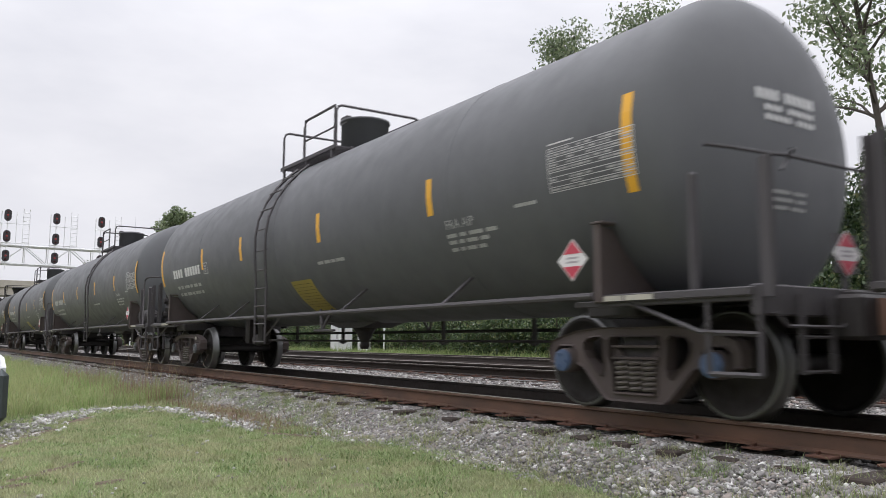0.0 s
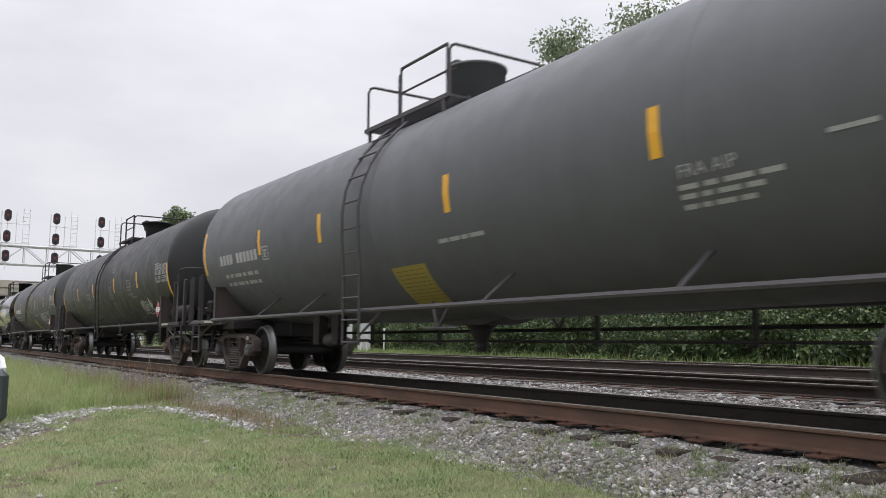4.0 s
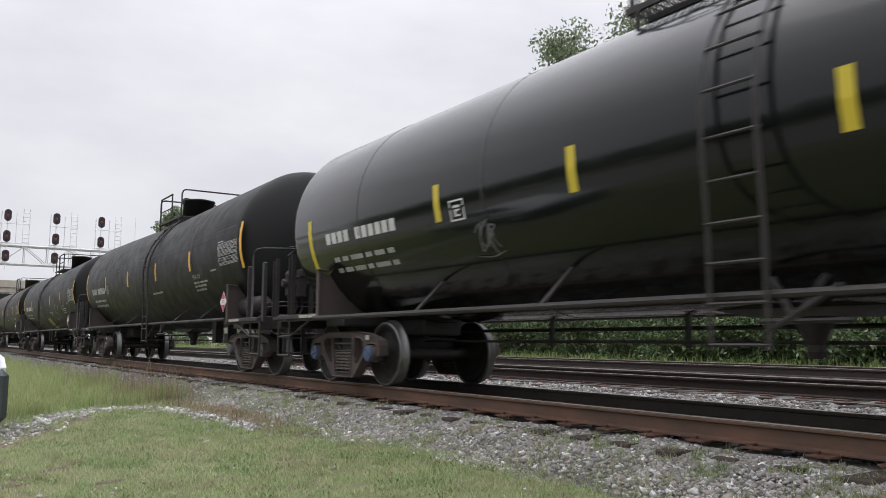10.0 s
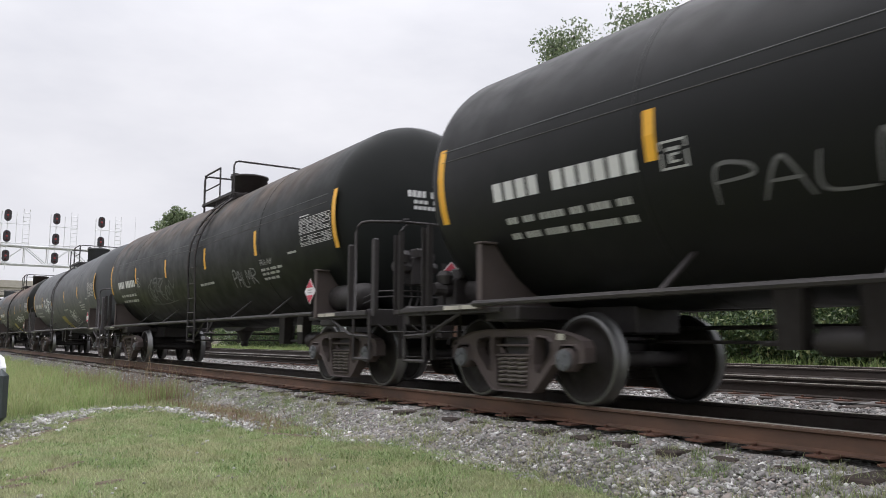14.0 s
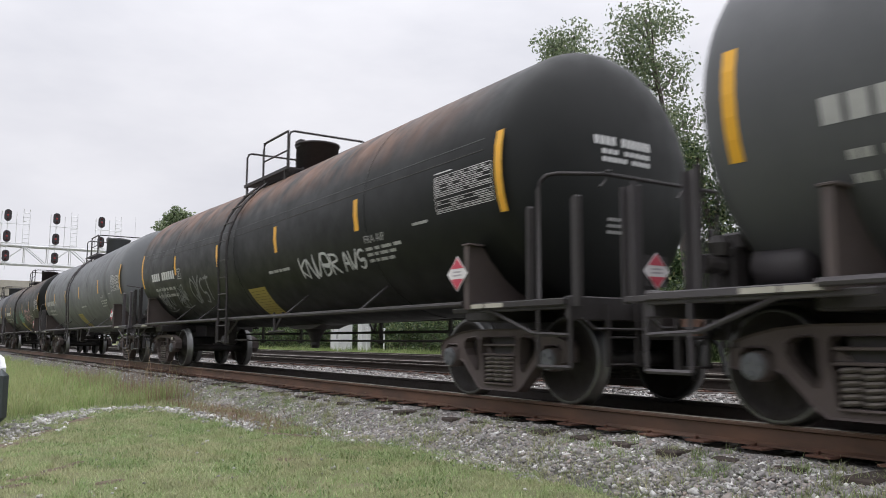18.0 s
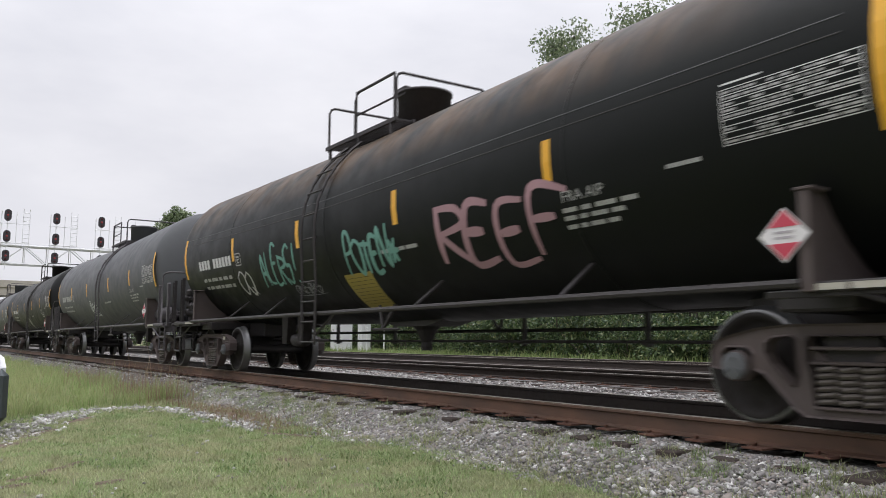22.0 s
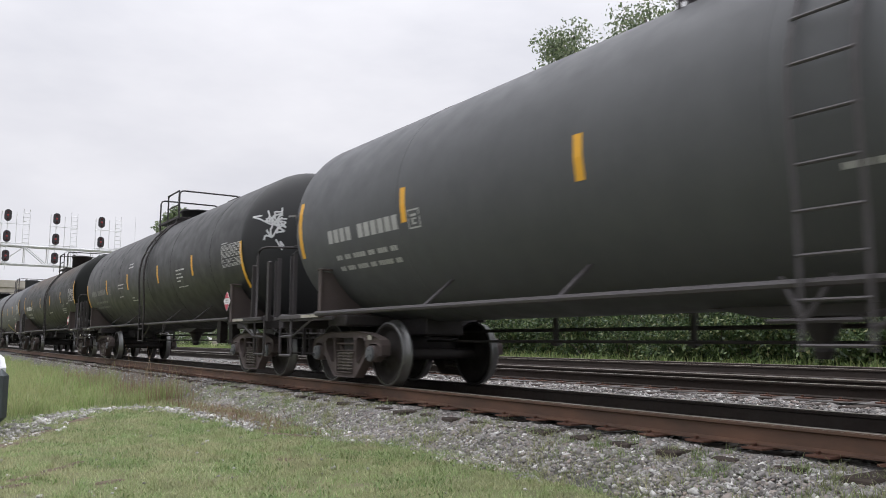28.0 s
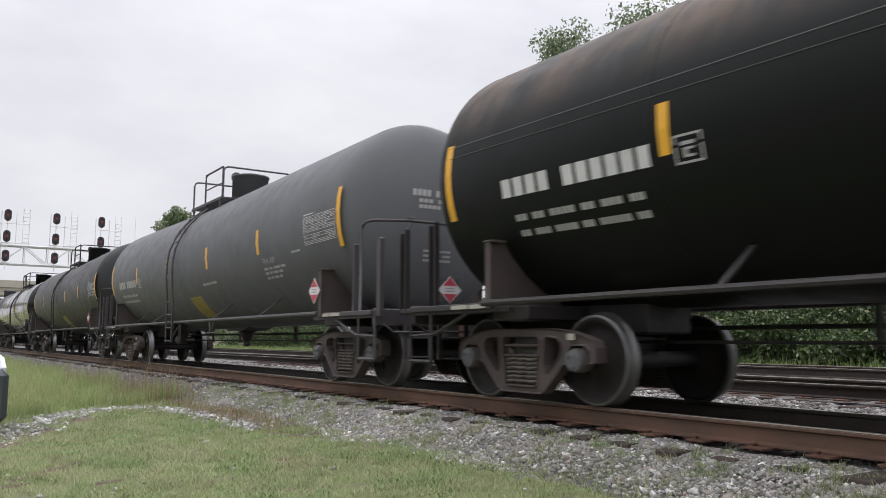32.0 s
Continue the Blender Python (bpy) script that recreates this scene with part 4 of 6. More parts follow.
    for end in (0, 1):
        for side in (-1, 1):
            a("gusset", ("gusset", end, side), lambda: make_gusset(end, side), CAST)
            a("stirrup_step", ("stirrup_step", end, side), lambda: make_stirrup(end, side), iron)
        a("step_brace", ("step_brace", end), lambda: make_step_brace(end), iron)
        a("end_platform", ("end_platform", end), lambda: make_platform(end), iron)
        a("stub_sill", ("stub_sill", end), lambda: make_sill(end), STEEL_DARK)
        a("coupler", ("coupler", end), lambda: make_coupler(end), RUST_CAST)
        a("brake_hose", ("brake_hose", end), lambda: make_hose(end), RUBBER, True)
        a("uncoupling_lever", ("uncoupling_lever", end), lambda: make_lever(end), iron)
        a("end_step", ("end_step", end), lambda: make_end_step(end), iron)
        if end:
            a("end_handrail", ("end_handrail", j not in (17, 13, 6)), lambda: make_handrail(end, j not in (17, 13, 6), 0.22 if kind == "C" else 0.0), iron, True)
            posts = ((1.03, -1.4, 0.98, 1.99, 0.018, 0.08), (0.4, -1.36, 0.97, 2.02, 0.045, 0.06), (0.4, 1.36, 0.97, 2.02, 0.045, 0.06), (1.03, 1.4, 0.98, 1.99, 0.018, 0.08))
            if kind == "B" or j == 7:
                posts += ((0.5, -0.42, 0.98, 2.24, 0.03, 0.07),)
        else:
            posts = ((0.47, 1.34, 0.4, 1.5, 0.045, 0.06),)
            for x, z0, z1 in ((0.31, 0.96, 2.0), (0.98, 0.96, 2.02)):
                a("corner_channel", ("corner_channel", x), lambda: make_channel(x, z0, z1), iron)
            a("corner_bracket", "corner_bracket", lambda: box(bmesh.new(), 0.22, 0.56, -1.43, -1.3, 0.975, 1.03, 0.008), iron)
        for k, (x, y, z0, z1, wx, wy) in enumerate(posts):
            a("post", ("post", end, k), lambda: make_post(end, x, y, z0, z1, wx, wy), iron)
        for x0_, x1_ in ((1.42, 1.73), (1.76, 2.06)):
            def strip():
                bm = bmesh.new()
                p, q = span(x0_, x1_, end)
                return box(bm, p, q, -1.458, -1.452, 0.99, 1.035)
            a("reflector", ("reflector", end, x0_), strip, DIRTY_WHITE, label="white reflective strip")

        # truck
        cx = ex(TRUCK[end], end)
        for side in (-1, 1):
            a("sideframe", ("sideframe", end, side), lambda: make_sideframe(cx, side), CAST)
            for z in (0.478, 0.585):
                a("bolster_lip", ("bolster_lip", end, side, z), lambda: make_lip(cx, side, z), CAST)
            for w in (-1, 1):
                a("friction_wedge", ("friction_wedge", end, side, w), lambda: make_wedge(cx, side, w), CAST)
            a("spring_seat", ("spring_seat", end, side), lambda: make_spring_seat(cx, side), CAST)
            for dx in (-0.165, 0.0, 0.165):
                part("spring", shared("spring", make_spring), SPRING, car, at=pose(cx + dx, side * 0.99, 0))
        if not end:
            a("reflector_tag", "reflector_tag", lambda: box(bmesh.new(), cx + 0.76, cx + 0.86, -1.075, -1.061, 0.655, 0.72), DIRTY_WHITE, label="small pale tag on the truck frame")
        a("truck_bolster", ("truck_bolster", end), lambda: make_bolster(cx), STEEL_DARK)
        for dx in (-0.889, 0.889):
            axle = part("wheelset", shared("axle", make_axle, True), STEEL_DARK, car, at=pose(cx + dx, 0, 0.457))
            AXLES.append(axle)
            for side in (-1, 1):
                part("wheel", shared(("wheel", side), lambda: make_wheel(side), True), WHEEL, axle)
                part("tread", shared(("tread", side), lambda: make_tread(side), True), TREAD, axle, "polished steel tyre tread")
                part("bearing", shared(("bearing", side), lambda: make_bearing(side), True), CAST, axle)
                part("bearing_cap", shared(("bearing_cap", side), lambda: make_cap(side)), CAP_BLUE if kind == "C" or (end and j in (17, 13)) else RUST_CAST if j == 14 else CAP_GREY, axle)

    # brake gear under and at the end of the car
    a("outlet", "outlet", make_outlet, STEEL_DARK)
    a("brake_pipe", ("brake_pipe", 0), lambda: make_rod(2.6, CAR - 2.6, 0.55, 0.79, 0.026), STEEL_DARK)
    a("brake_rod", ("brake_rod", 0), lambda: make_rod(2.6, CAR - 2.6, 0.15, 0.64, 0.02), STEEL_DARK)
    for x in (5.2, 7.4, 10.9, 13.1):
        a("hanger", ("hanger", x), lambda: make_hanger(x, 0.45), STEEL_DARK)
    be = 1 if kind != "A" else 0
    rx = ex(1.55, be) if kind != "A" else ex(1.2, be)
    if kind == "B" or j == 14:
        a("brake_reservoir", ("brake_reservoir", be), lambda: make_reservoir(rx, -1.1, 1.28, 0.19, 1.0), iron, True)
    if kind == "B":
        a("brake_valve", ("brake_valve", kind), lambda: make_control_valve(ex(0.62, 1), -0.6, 1.42), STEEL_DARK)
        for z in (1.24, 1.32):
            a("brake_pipe", ("brake_pipe", z), lambda: tube(bmesh.new(), [(ex(1.0, 1), -1.2, z - 0.08), (ex(0.7, 1), -1.15, z), (ex(0.6, 1), -0.9, z + 0.02), (ex(0.6, 1), -0.2, z + 0.02), (ex(0.64, 1), 0.6, z)], 0.014, 5), iron)
    elif kind == "A":
        a("brake_valve", ("brake_valve", kind), lambda: make_control_valve(1.02, -1.0, 1.0), STEEL_DARK)
        a("brake_reservoir", ("brake_reservoir", kind), lambda: make_reservoir(1.42, -0.85, 1.24, 0.17, 0.55), iron, True)
    elif kind == "C":
        a("brake_valve", ("brake_valve", kind), lambda: make_control_valve(ex(1.75, 1), -1.25, 1.06), STEEL_DARK)
    rig = {"A": (5.22, 5.95), "B": (13.0, 13.85), "M": (13.1, 13.9), "C": (13.4, 14.3)}[kind]
    for x in rig:
        a("brake_bracket", ("brake_bracket", x), lambda: make_bracket(x), WHEEL)
    if kind == "B":
        a("marker_plate", "marker_plate", lambda: box(bmesh.new(), 13.74, 13.96, -0.683, -0.672, 0.79, 0.92, 0.003), DIRTY_WHITE, label="small pale plate")
    a("brake_cylinder", ("brake_cylinder", be), lambda: make_reservoir(rig[1] + (0.32 if be else -0.32), -0.52, 0.65, 0.12, 0.55), STEEL_DARK, True)
    a("push_rod", ("push_rod", be), lambda: tube(bmesh.new(), [(rig[0] - 0.35, -0.52, 0.63), (rig[1] + 0.9, -0.52, 0.65)], 0.025, 6), STEEL_DARK)

    # markings on the side
    top, low = (0.12, -0.32) if not own else (0.05, -0.39)
    xs = {"A": (4.54, 7.04, 10.48, 13.58) if j in (17, 15, 13, 6) else (4.54, 7.6, 10.68, 13.62), "B": (4.56, 7.63, 10.72, 13.66), "M": (4.5, 7.38, 10.7, 13.62), "C": (5.4, 7.7, 10.35, 13.52)}[kind]
    xs = spec.get("xs", xs)
    for x in xs:
        a("conspicuity_stripe", ("stripe", x, top), lambda: rect(bmesh.new(), x - 0.06, x + 0.06, low, top), CANARY if kind == "C" else YELLOW)
    for x in {"A": (1.42, 16.66 if j == 17 else 16.86), "B": (1.42, 16.78 if j == 16 else 16.95 if j == 11 else 16.86), "M": (1.35, 16.75), "C": (1.85, 16.8)}[kind]:
        t0, t1 = (0.36, -0.52) if not own else (0.05, -0.86)
        a("conspicuity_stripe", ("stripe", x, t0), lambda: rect(bmesh.new(), x - 0.06, x + 0.06, t1, t0, steps=5), CANARY if kind == "C" else YELLOW)
    dull = DULL if mark == WHITE else mark
    mx = spec.get("mark_x", 0.0)
    m0, m1 = (2.05, 4.25) if kind == "M" else (2.36 + mx, 4.42 + mx)
    wide = (m1 - m0) / 10.9
    tall = 0.095 if not own else 0.08
    for k in range(10):
        u = m0 + wide * (k + (0.9 if k > 3 else 0.0))
        a("reporting_mark", ("reporting_mark", own, kind == "M", k, mx), lambda: rect(bmesh.new(), u + wide * 0.12, u + wide * 0.88, -0.29 - tall, -0.29 + tall, steps=1), mark)
    for i, (arc, n) in enumerate(((-0.61, (2, 2, 4, 2, 3, 2)), (-0.78, (2, 3, 4, 2, 5, 2)))):
        tagged(a("data_line", ("data_line", i, mx), lambda: bars(bmesh.new(), mx + 2.5, mx + 4.25, arc, 0.07, n, rng, 0.12), dull), kind="stuff")

    def panel_box():
        bm = bmesh.new()
        for u in (((4.65, 4.67), (-0.42, -0.18)), ((4.91, 4.93), (-0.42, -0.18)), ((4.67, 4.91), (-0.2, -0.18)), ((4.67, 4.91), (-0.42, -0.4)), ((4.72, 4.86), (-0.27, -0.24)), ((4.74, 4.78), (-0.37, -0.29)), ((4.78, 4.85), (-0.37, -0.35)), ((4.78, 4.85), (-0.31, -0.29))):
            rect(bm, bx0 + u[0][0], bx0 + u[0][1], *u[1], steps=1)
        return bm
    bx0 = 1.0 if kind == "C" else 0.1 if kind == "M" else mx
    a("stencil_box", ("stencil_box", bx0), panel_box, WHITE if kind == "C" else dull)

    def spec_panel():
        bm = bmesh.new()
        rect(bm, 15.64, 15.99, 0.085, 0.1, steps=1)
        for k in range(10):
            arc = 0.05 - k * 0.047
            rect(bm, 15.64, 16.74, arc - 0.0035, arc + 0.0035, steps=1)
        for x in (15.635, 16.735):
            rect(bm, x, x + 0.01, -0.373, 0.05, steps=5)
        return bm

    def spec_print():
        bm = bmesh.new()
        r2 = random.Random(7)
        for k in range(9):
            x = 15.66
            while k != 5 and x < 16.65:
                w = r2.uniform(0.03, 0.12)
                if r2.random() < 0.75:
                    rect(bm, x, min(16.72, x + w), 0.05 - k * 0.047 - 0.033, 0.05 - k * 0.047 - 0.015, steps=1)
                x += w + r2.uniform(0.015, 0.05)
        return bm
    panel = tagged(a("data_panel", "data_panel", spec_panel, WHITE, label="ruled panel of small white stencilled data"), kind="stuff")
    tagged(part("small_print", shared("spec_print", spec_print), DULL, panel), kind="stuff")

    back, down = (1.07, -0.3) if kind == "C" else (spec.get("test", 0.0), 0.0)

    def test_block():
        bm = bmesh.new()
        r2 = random.Random(9)
        for arc, e in ((-0.6, 14.68), (-0.68, 14.5), (-0.77, 14.4)):
            bars(bm, back + 13.73, back + e, arc + down, 0.045, (3, 2, 4, 3), r2, 0.05)
        bars(bm, back + 15.05, back + 15.4, -0.42, 0.035, (5,), r2, 0.05)
        return bm
    if kind != "M":
        tagged(a("test_data", ("test_data", back), test_block, dull), kind="stuff")
    if not own:
        a("test_heading", ("test_heading", back), lambda: lettering("FRA AIP", back + 13.77, back + 14.32, -0.52, 0.105), dull)
    l0, l1, la = (10.9, 11.36, -0.97) if kind == "C" else (back + 10.15, back + 11.05, -0.63)
    if kind != "M":
        tagged(a("load_line", ("load_line", back), lambda: bars(bmesh.new(), l0, l1, la, 0.05, (6, 6, 4, 8), rng, 0.04), dull), kind="stuff")
    if j == 1:
        def lines():
            bm = bmesh.new()
            for x, e, arc, h in BRIGHT_LINES:
                bars(bm, x, e, arc, h, (5, 3, 6), rng, 0.04)
            return bm
        tagged(a("stencilled_line", "stencilled_line", lines, WHITE), kind="stuff")
    elif kind == "M":
        def blocks():
            bm = bmesh.new()
            r2 = random.Random(3)
            for x, arc, n, e in ((10.4, 0.33, 2, 0.45), (12.4, -0.14, 4, 0.6), (12.42, -0.53, 1, 0.7), (9.98, -0.2, 5, 0.38), (6.15, -0.26, 3, 0.75), (10.15, -0.72, 6, 0.35), (12.7, -0.62, 1, 0.75), (6.2, -0.62, 2, 0.6)):
                for k in range(n):
                    bars(bm, x, x + e * r2.uniform(0.75, 1.0), arc - k * 0.085, 0.05, (3, 2, 4), r2, 0.08)
            return bm
        tagged(a("stencilled_note", ("stencilled_note", j), blocks, NOTE if j == 14 else FAINT), kind="stuff")
    if kind == "A":
        lab = a("warning_label", "warning_label", lambda: patch(bmesh.new(), ((8.82, -1.54), (9.6, -1.54), (9.66, -0.86), (8.84, -0.86)), 0.004, 6), LEMON, label="faded yellow warning label with rows of small print")

        def print_rows():
            bm = bmesh.new()
            r2 = random.Random(5)
            for k in range(9):
                bars(bm, 8.9, 9.58, -0.93 - 0.062 * k, 0.011, tuple(r2.randint(3, 7) for _ in range(4)), r2, 0.1, 0.0065)
            return bm
        tagged(part("small_print", shared("label_print", print_rows), LABEL_INK, lab), kind="stuff")
    if kind == "C":
        lab = a("warning_label", "warning_label_high", lambda: rect(bmesh.new(), 10.87, 11.68, -0.21, 0.07), CANARY, label="bright yellow rectangular label")
        part("small_print", shared("label_print_high", lambda: bars(bars(bars(bmesh.new(), 10.94, 11.6, 0.01, 0.025, (5, 7), rng, 0.1, 0.0065), 10.94, 11.6, -0.07, 0.025, (6, 5, 3), rng, 0.1, 0.0065), 10.98, 11.5, -0.14, 0.025, (4, 6), rng, 0.1, 0.0065)), STEEL_DARK, lab)
    for k, (x0_, x1_, a0, a1, letters, w, mat, seed) in enumerate(spec.get("tags", ())):
        if isinstance(letters, str):
            for letter in sprayed(x0_, x1_, a0, a1, letters, w, seed):
                part("graffiti_letter", letter, mat, car, "sprayed letter")
        else:
            tagged(part("graffiti", scrawl(x0_, x1_, a0, a1, letters, w, seed), mat, car, "sprayed scribble"), kind="stuff")

    # placards and lettering at the ends
    X, Y, Z = Vector((1, 0, 0)), Vector((0, 1, 0)), Vector((0, 0, 1))
    placard(car, (Vector((15.98 if j == 17 else 16.13, -1.51, 1.38)), X, Z))
    place = (0.7, 0.07, 1.61) if kind == "B" else (0.5, -0.19, 1.36)
    placard(car, (Vector((ex(place[0], 1) + 0.02, place[1], place[2])), Y, Z))
    hold = box(bmesh.new(), ex(place[0], 1) - 0.02, ex(place[0], 1) + 0.01, place[1] - 0.03, place[1] + 0.03, 1.0, place[2] + 0.1)
    box(hold, ex(place[0], 1) - 0.004, ex(place[0], 1) + 0.016, place[1] - 0.16, place[1] + 0.16, place[2] - 0.16, place[2] + 0.16)
    part("placard_holder", hold, iron, car)
    if spec.get("head_tag"):
        end, y0, y1, z0, z1, mat = spec["head_tag"]
        part("graffiti", head_scrawl(end, y0, y1, z0, z1, 5 + j), mat, car, "sprayed scribble")
    hb = head_bars(bmesh.new(), 1, -0.46, 0.42, 2.84, 0.1, (4, 6))
    for z, n in ((2.72, (3, 5)), (2.63, (5, 4))):
        head_bars(hb, 1, -0.36, 0.4, z, 0.055, n)
    tagged(part("end_lettering", hb, mark, car), kind="stuff")
    if kind != "B":
        block = bmesh.new()
        for z, n in ((1.97, (5, 4)), (1.9, (6, 3)), (1.83, (4, 4))):
            head_bars(block, 1, -0.27, 0.22, z, 0.035, n)
        tagged(part("end_data", block, dull, car), kind="stuff")
    return car


AXLES = []
BRIGHT_LINES = ((7.55, 7.95, 0.31, 0.03), (7.5, 8.05, 0.22, 0.035), (6.2, 6.9, -0.2, 0.03), (6.2, 6.8, -0.3, 0.03), (6.15, 6.6, -0.55, 0.025), (7.55, 8.15, -0.72, 0.025), (7.55, 7.85, -0.64, 0.025),
                (12.36, 13.04, -0.2, 0.035), (12.35, 12.78, -0.29, 0.03), (12.34, 12.85, -0.37, 0.03), (12.33, 12.62, -0.45, 0.03), (12.33, 13.08, -0.59, 0.02))
W, Fn, Gn, Pk, Yw = SPRAY_WHITE, SPRAY_FAINT, SPRAY_GREEN, SPRAY_PINK, SPRAY_YELLOW
L_GREY = "grey-green tank car with yellow side stripes"
L_BLK = "matt black tank car with yellow side stripes"
CARS = [
    dict(j=18, kind="B", paint=SLATE, label=L_GREY),
    dict(j=17, xs=(4.61, 6.97, 10.38, 13.5), kind="A", shape="F", paint=GREY, off=-0.12, label="grey tank car with yellow warning label"),
    dict(j=16, shape="F", test=0.3, mark_x=-0.12, xs=(4.54, 7.61, 10.94, 14.0), kind="B", paint=GREY, mark=DULL, label="plain grey tank car with faded lettering"),
    dict(j=15, kind="A", paint=GREY, mark=DULL, label="slate grey tank car with yellow warning label"),
    dict(j=14, kind="M", paint=CHARCOAL, mark=FAINT, label="charcoal tank car with many faded stencils", tags=((13.35, 14.4, -1.15, -0.76, 4, 0.045, W, 14), (5.5, 6.45, -0.85, -0.6, 4, 0.03, Fn, 15))),
    dict(j=13, brace=-0.16, xs=(4.46, 7.1, 10.54, 13.6), kind="A", paint=GRAPHITE, label="dark grey tank car covered with white and yellow graffiti",
         tags=((4.12, 4.85, -0.98, -0.5, "DAR", 0.035, SPRAY_GHOST, 31), (5.25, 5.9, -1.1, -0.18, "Q", 0.04, SPRAY_GHOST, 32), (5.42, 5.75, -0.62, -0.32, "O", 0.04, SPRAY_GHOST, 37), (6.62, 8.1, -1.0, -0.28, "KRL", 0.055, Yw, 33), (8.4, 9.45, 0.0, 0.5, "ZX", 0.055, Yw, 34), (8.75, 9.45, -0.42, -0.06, "Z", 0.05, Yw, 38),
               (9.8, 10.38, -0.68, -0.14, "<", 0.05, SPRAY_GHOST, 35), (10.58, 11.12, -0.64, -0.15, "Q", 0.04, SPRAY_GHOST, 39), (11.12, 11.6, -0.46, -0.12, "KV", 0.03, SPRAY_GHOST, 40), (11.65, 13.4, -1.1, -0.58, 5, 0.05, W, 36))),
    dict(j=12, kind="C", paint=GLOSS, label="glossy black tank car with a yellow label and graffiti", tags=((12.25, 13.42, -1.22, -0.7, 4, 0.042, W, 12), (6.05, 6.35, -0.85, -0.5, 2, 0.03, Fn, 13))),
    dict(j=11, off=0.05, kind="B", paint=BLACK, mark=DULL, label=L_BLK),
    dict(j=10, brace=0.12, xs=(4.56, 7.7, 10.8, 13.68), kind="A", paint=BLACK, label="matt black tank car with faint scrawled graffiti", tags=((10.5, 13.1, -1.02, -0.3, "HUSK", 0.055, SPRAY_GHOST, 101), (5.05, 7.7, -0.78, -0.44, "PALMR-", 0.035, Fn, 102))),
    dict(j=9, kind="B", paint=EDGE, label="black tank car with a lightly rusted top", tags=((5.7, 8.0, -0.9, -0.35, 4, 0.05, Fn, 91), (12.2, 13.4, -0.85, -0.5, "PALMR", 0.035, SPRAY_GHOST, 92))),
    dict(j=8, brace=-0.36, mark_x=-0.26, xs=(4.3, 7.32, 10.62, 13.6), kind="A", paint=SLATE, mark=DULL, label="slate grey tank car with bold white graffiti", tags=((4.87, 6.52, -0.6, 0.0, "THOR", 0.085, W, 81), (6.66, 7.34, -0.62, -0.08, "YBS", 0.075, W, 82), (11.1, 12.3, -1.25, -0.76, 4, 0.05, W, 83))),
    dict(j=7, brace=0.1, kind="A", paint=RUSTY, label="black tank car with a rust-brown crown and white graffiti",
         tags=((5.4, 6.8, -1.05, -0.42, "QYST", 0.06, SPRAY_GHOST, 71), (2.6, 3.5, -1.18, -0.6, 3, 0.05, SPRAY_GHOST, 72), (4.2, 4.95, -1.1, -0.62, 3, 0.045, SPRAY_GHOST, 73), (11.45, 12.8, -0.86, -0.52, "KNVBR", 0.05, W, 74), (12.95, 13.65, -0.86, -0.56, "AVS", 0.05, W, 75))),
    dict(j=6, xs=(4.27, 7.0, 10.07, 13.58), brace=-0.14, mark_x=-0.32, kind="A", paint=LIGHT, mark=DULL, label="light grey tank car with dark soot stains"),
    dict(j=5, brace=-0.13, kind="A", paint=BROWN, label="black tank car with brown crown and coloured graffiti",
         tags=((5.8, 7.45, -0.9, -0.28, "ALERS!", 0.065, Gn, 51), (9.1, 10.6, -0.86, -0.32, "POTEN*", 0.085, Gn, 52), (11.45, 13.8, -1.0, -0.3, "REEF", 0.11, Pk, 53), (4.55, 5.2, -1.05, -0.52, "OQ", 0.05, W, 55), (7.0, 7.9, -1.12, -0.94, 5, 0.03, SPRAY_GHOST, 56))),
    dict(j=4, test=0.2, xs=(4.51, 7.62, 11.25, 14.12), kind="B", paint=SLATE, mark=DULL, label="slate grey tank car with a white graffiti tag", tags=((7.75, 8.88, -1.0, -0.52, 4, 0.05, W, 41), (5.3, 6.3, -0.95, -0.6, 4, 0.04, SPRAY_FAINT, 43))),
    dict(j=3, kind="B", paint=BLACK, label="matt black tank car with a small graffiti tag", tags=((8.36, 8.92, -1.3, -0.66, 3, 0.045, W, 42), (12.5, 12.9, -0.98, -0.6, 2, 0.035, Fn, 44))),
    dict(j=2, shape="F", xs=(4.56, 7.73, 10.8, 13.75), kind="B", paint=SLATE, mark=DULL, label="plain slate grey tank car", head_tag=(0, -1.3, -0.95, 2.4, 2.9, SPRAY_GHOST)),
    dict(j=1, lx=9.55, mw=8.9, top=4.28, kind="M", paint=CHARCOAL, mark=NOTE, off=0.2, label="charcoal tank car with faded stencils", head_tag=(1, -1.25, -0.85, 2.5, 2.95, W)),
    dict(j=0, kind="B", paint=EDGE, label="black tank car with a rust-edged top"),
    dict(j=-1, kind="A", paint=GREY, mark=DULL, label="grey tank car with yellow warning label"),
    dict(j=-2, kind="A", paint=CHARCOAL, mark=FAINT, label="dark grey tank car"),
    dict(j=-3, kind="C", paint=GLOSS, label="glossy black tank car"),
    dict(j=-4, kind="A", paint=GREY, mark=DULL, label="grey tank car with yellow warning label"),
    dict(j=-5, kind="B", paint=SLATE, mark=DULL, label="plain slate grey tank car"),
]
TRAIN = [(spec, tank_car(spec)) for spec in CARS]


def motions():
    seconds = [k for k in range(33)]
    for spec, car in TRAIN:
        x = FIRST + CAR * spec["j"] + spec.get("off", 0.0)
        walk(car, [(t, pose(x + run(t), 0, 0)) for t in seconds])
    # the wheels roll on the rail without slipping
    steps = [k / 15 for k in range(481)]
    turns = [math.degrees(run(t) / 0.457) for t in steps]
    for axle in AXLES:
        place = axle.matrix_basis.translation.copy()
        walk(axle, [(t, pose(*place, 0, a, 0)) for t, a in zip(steps, turns)])


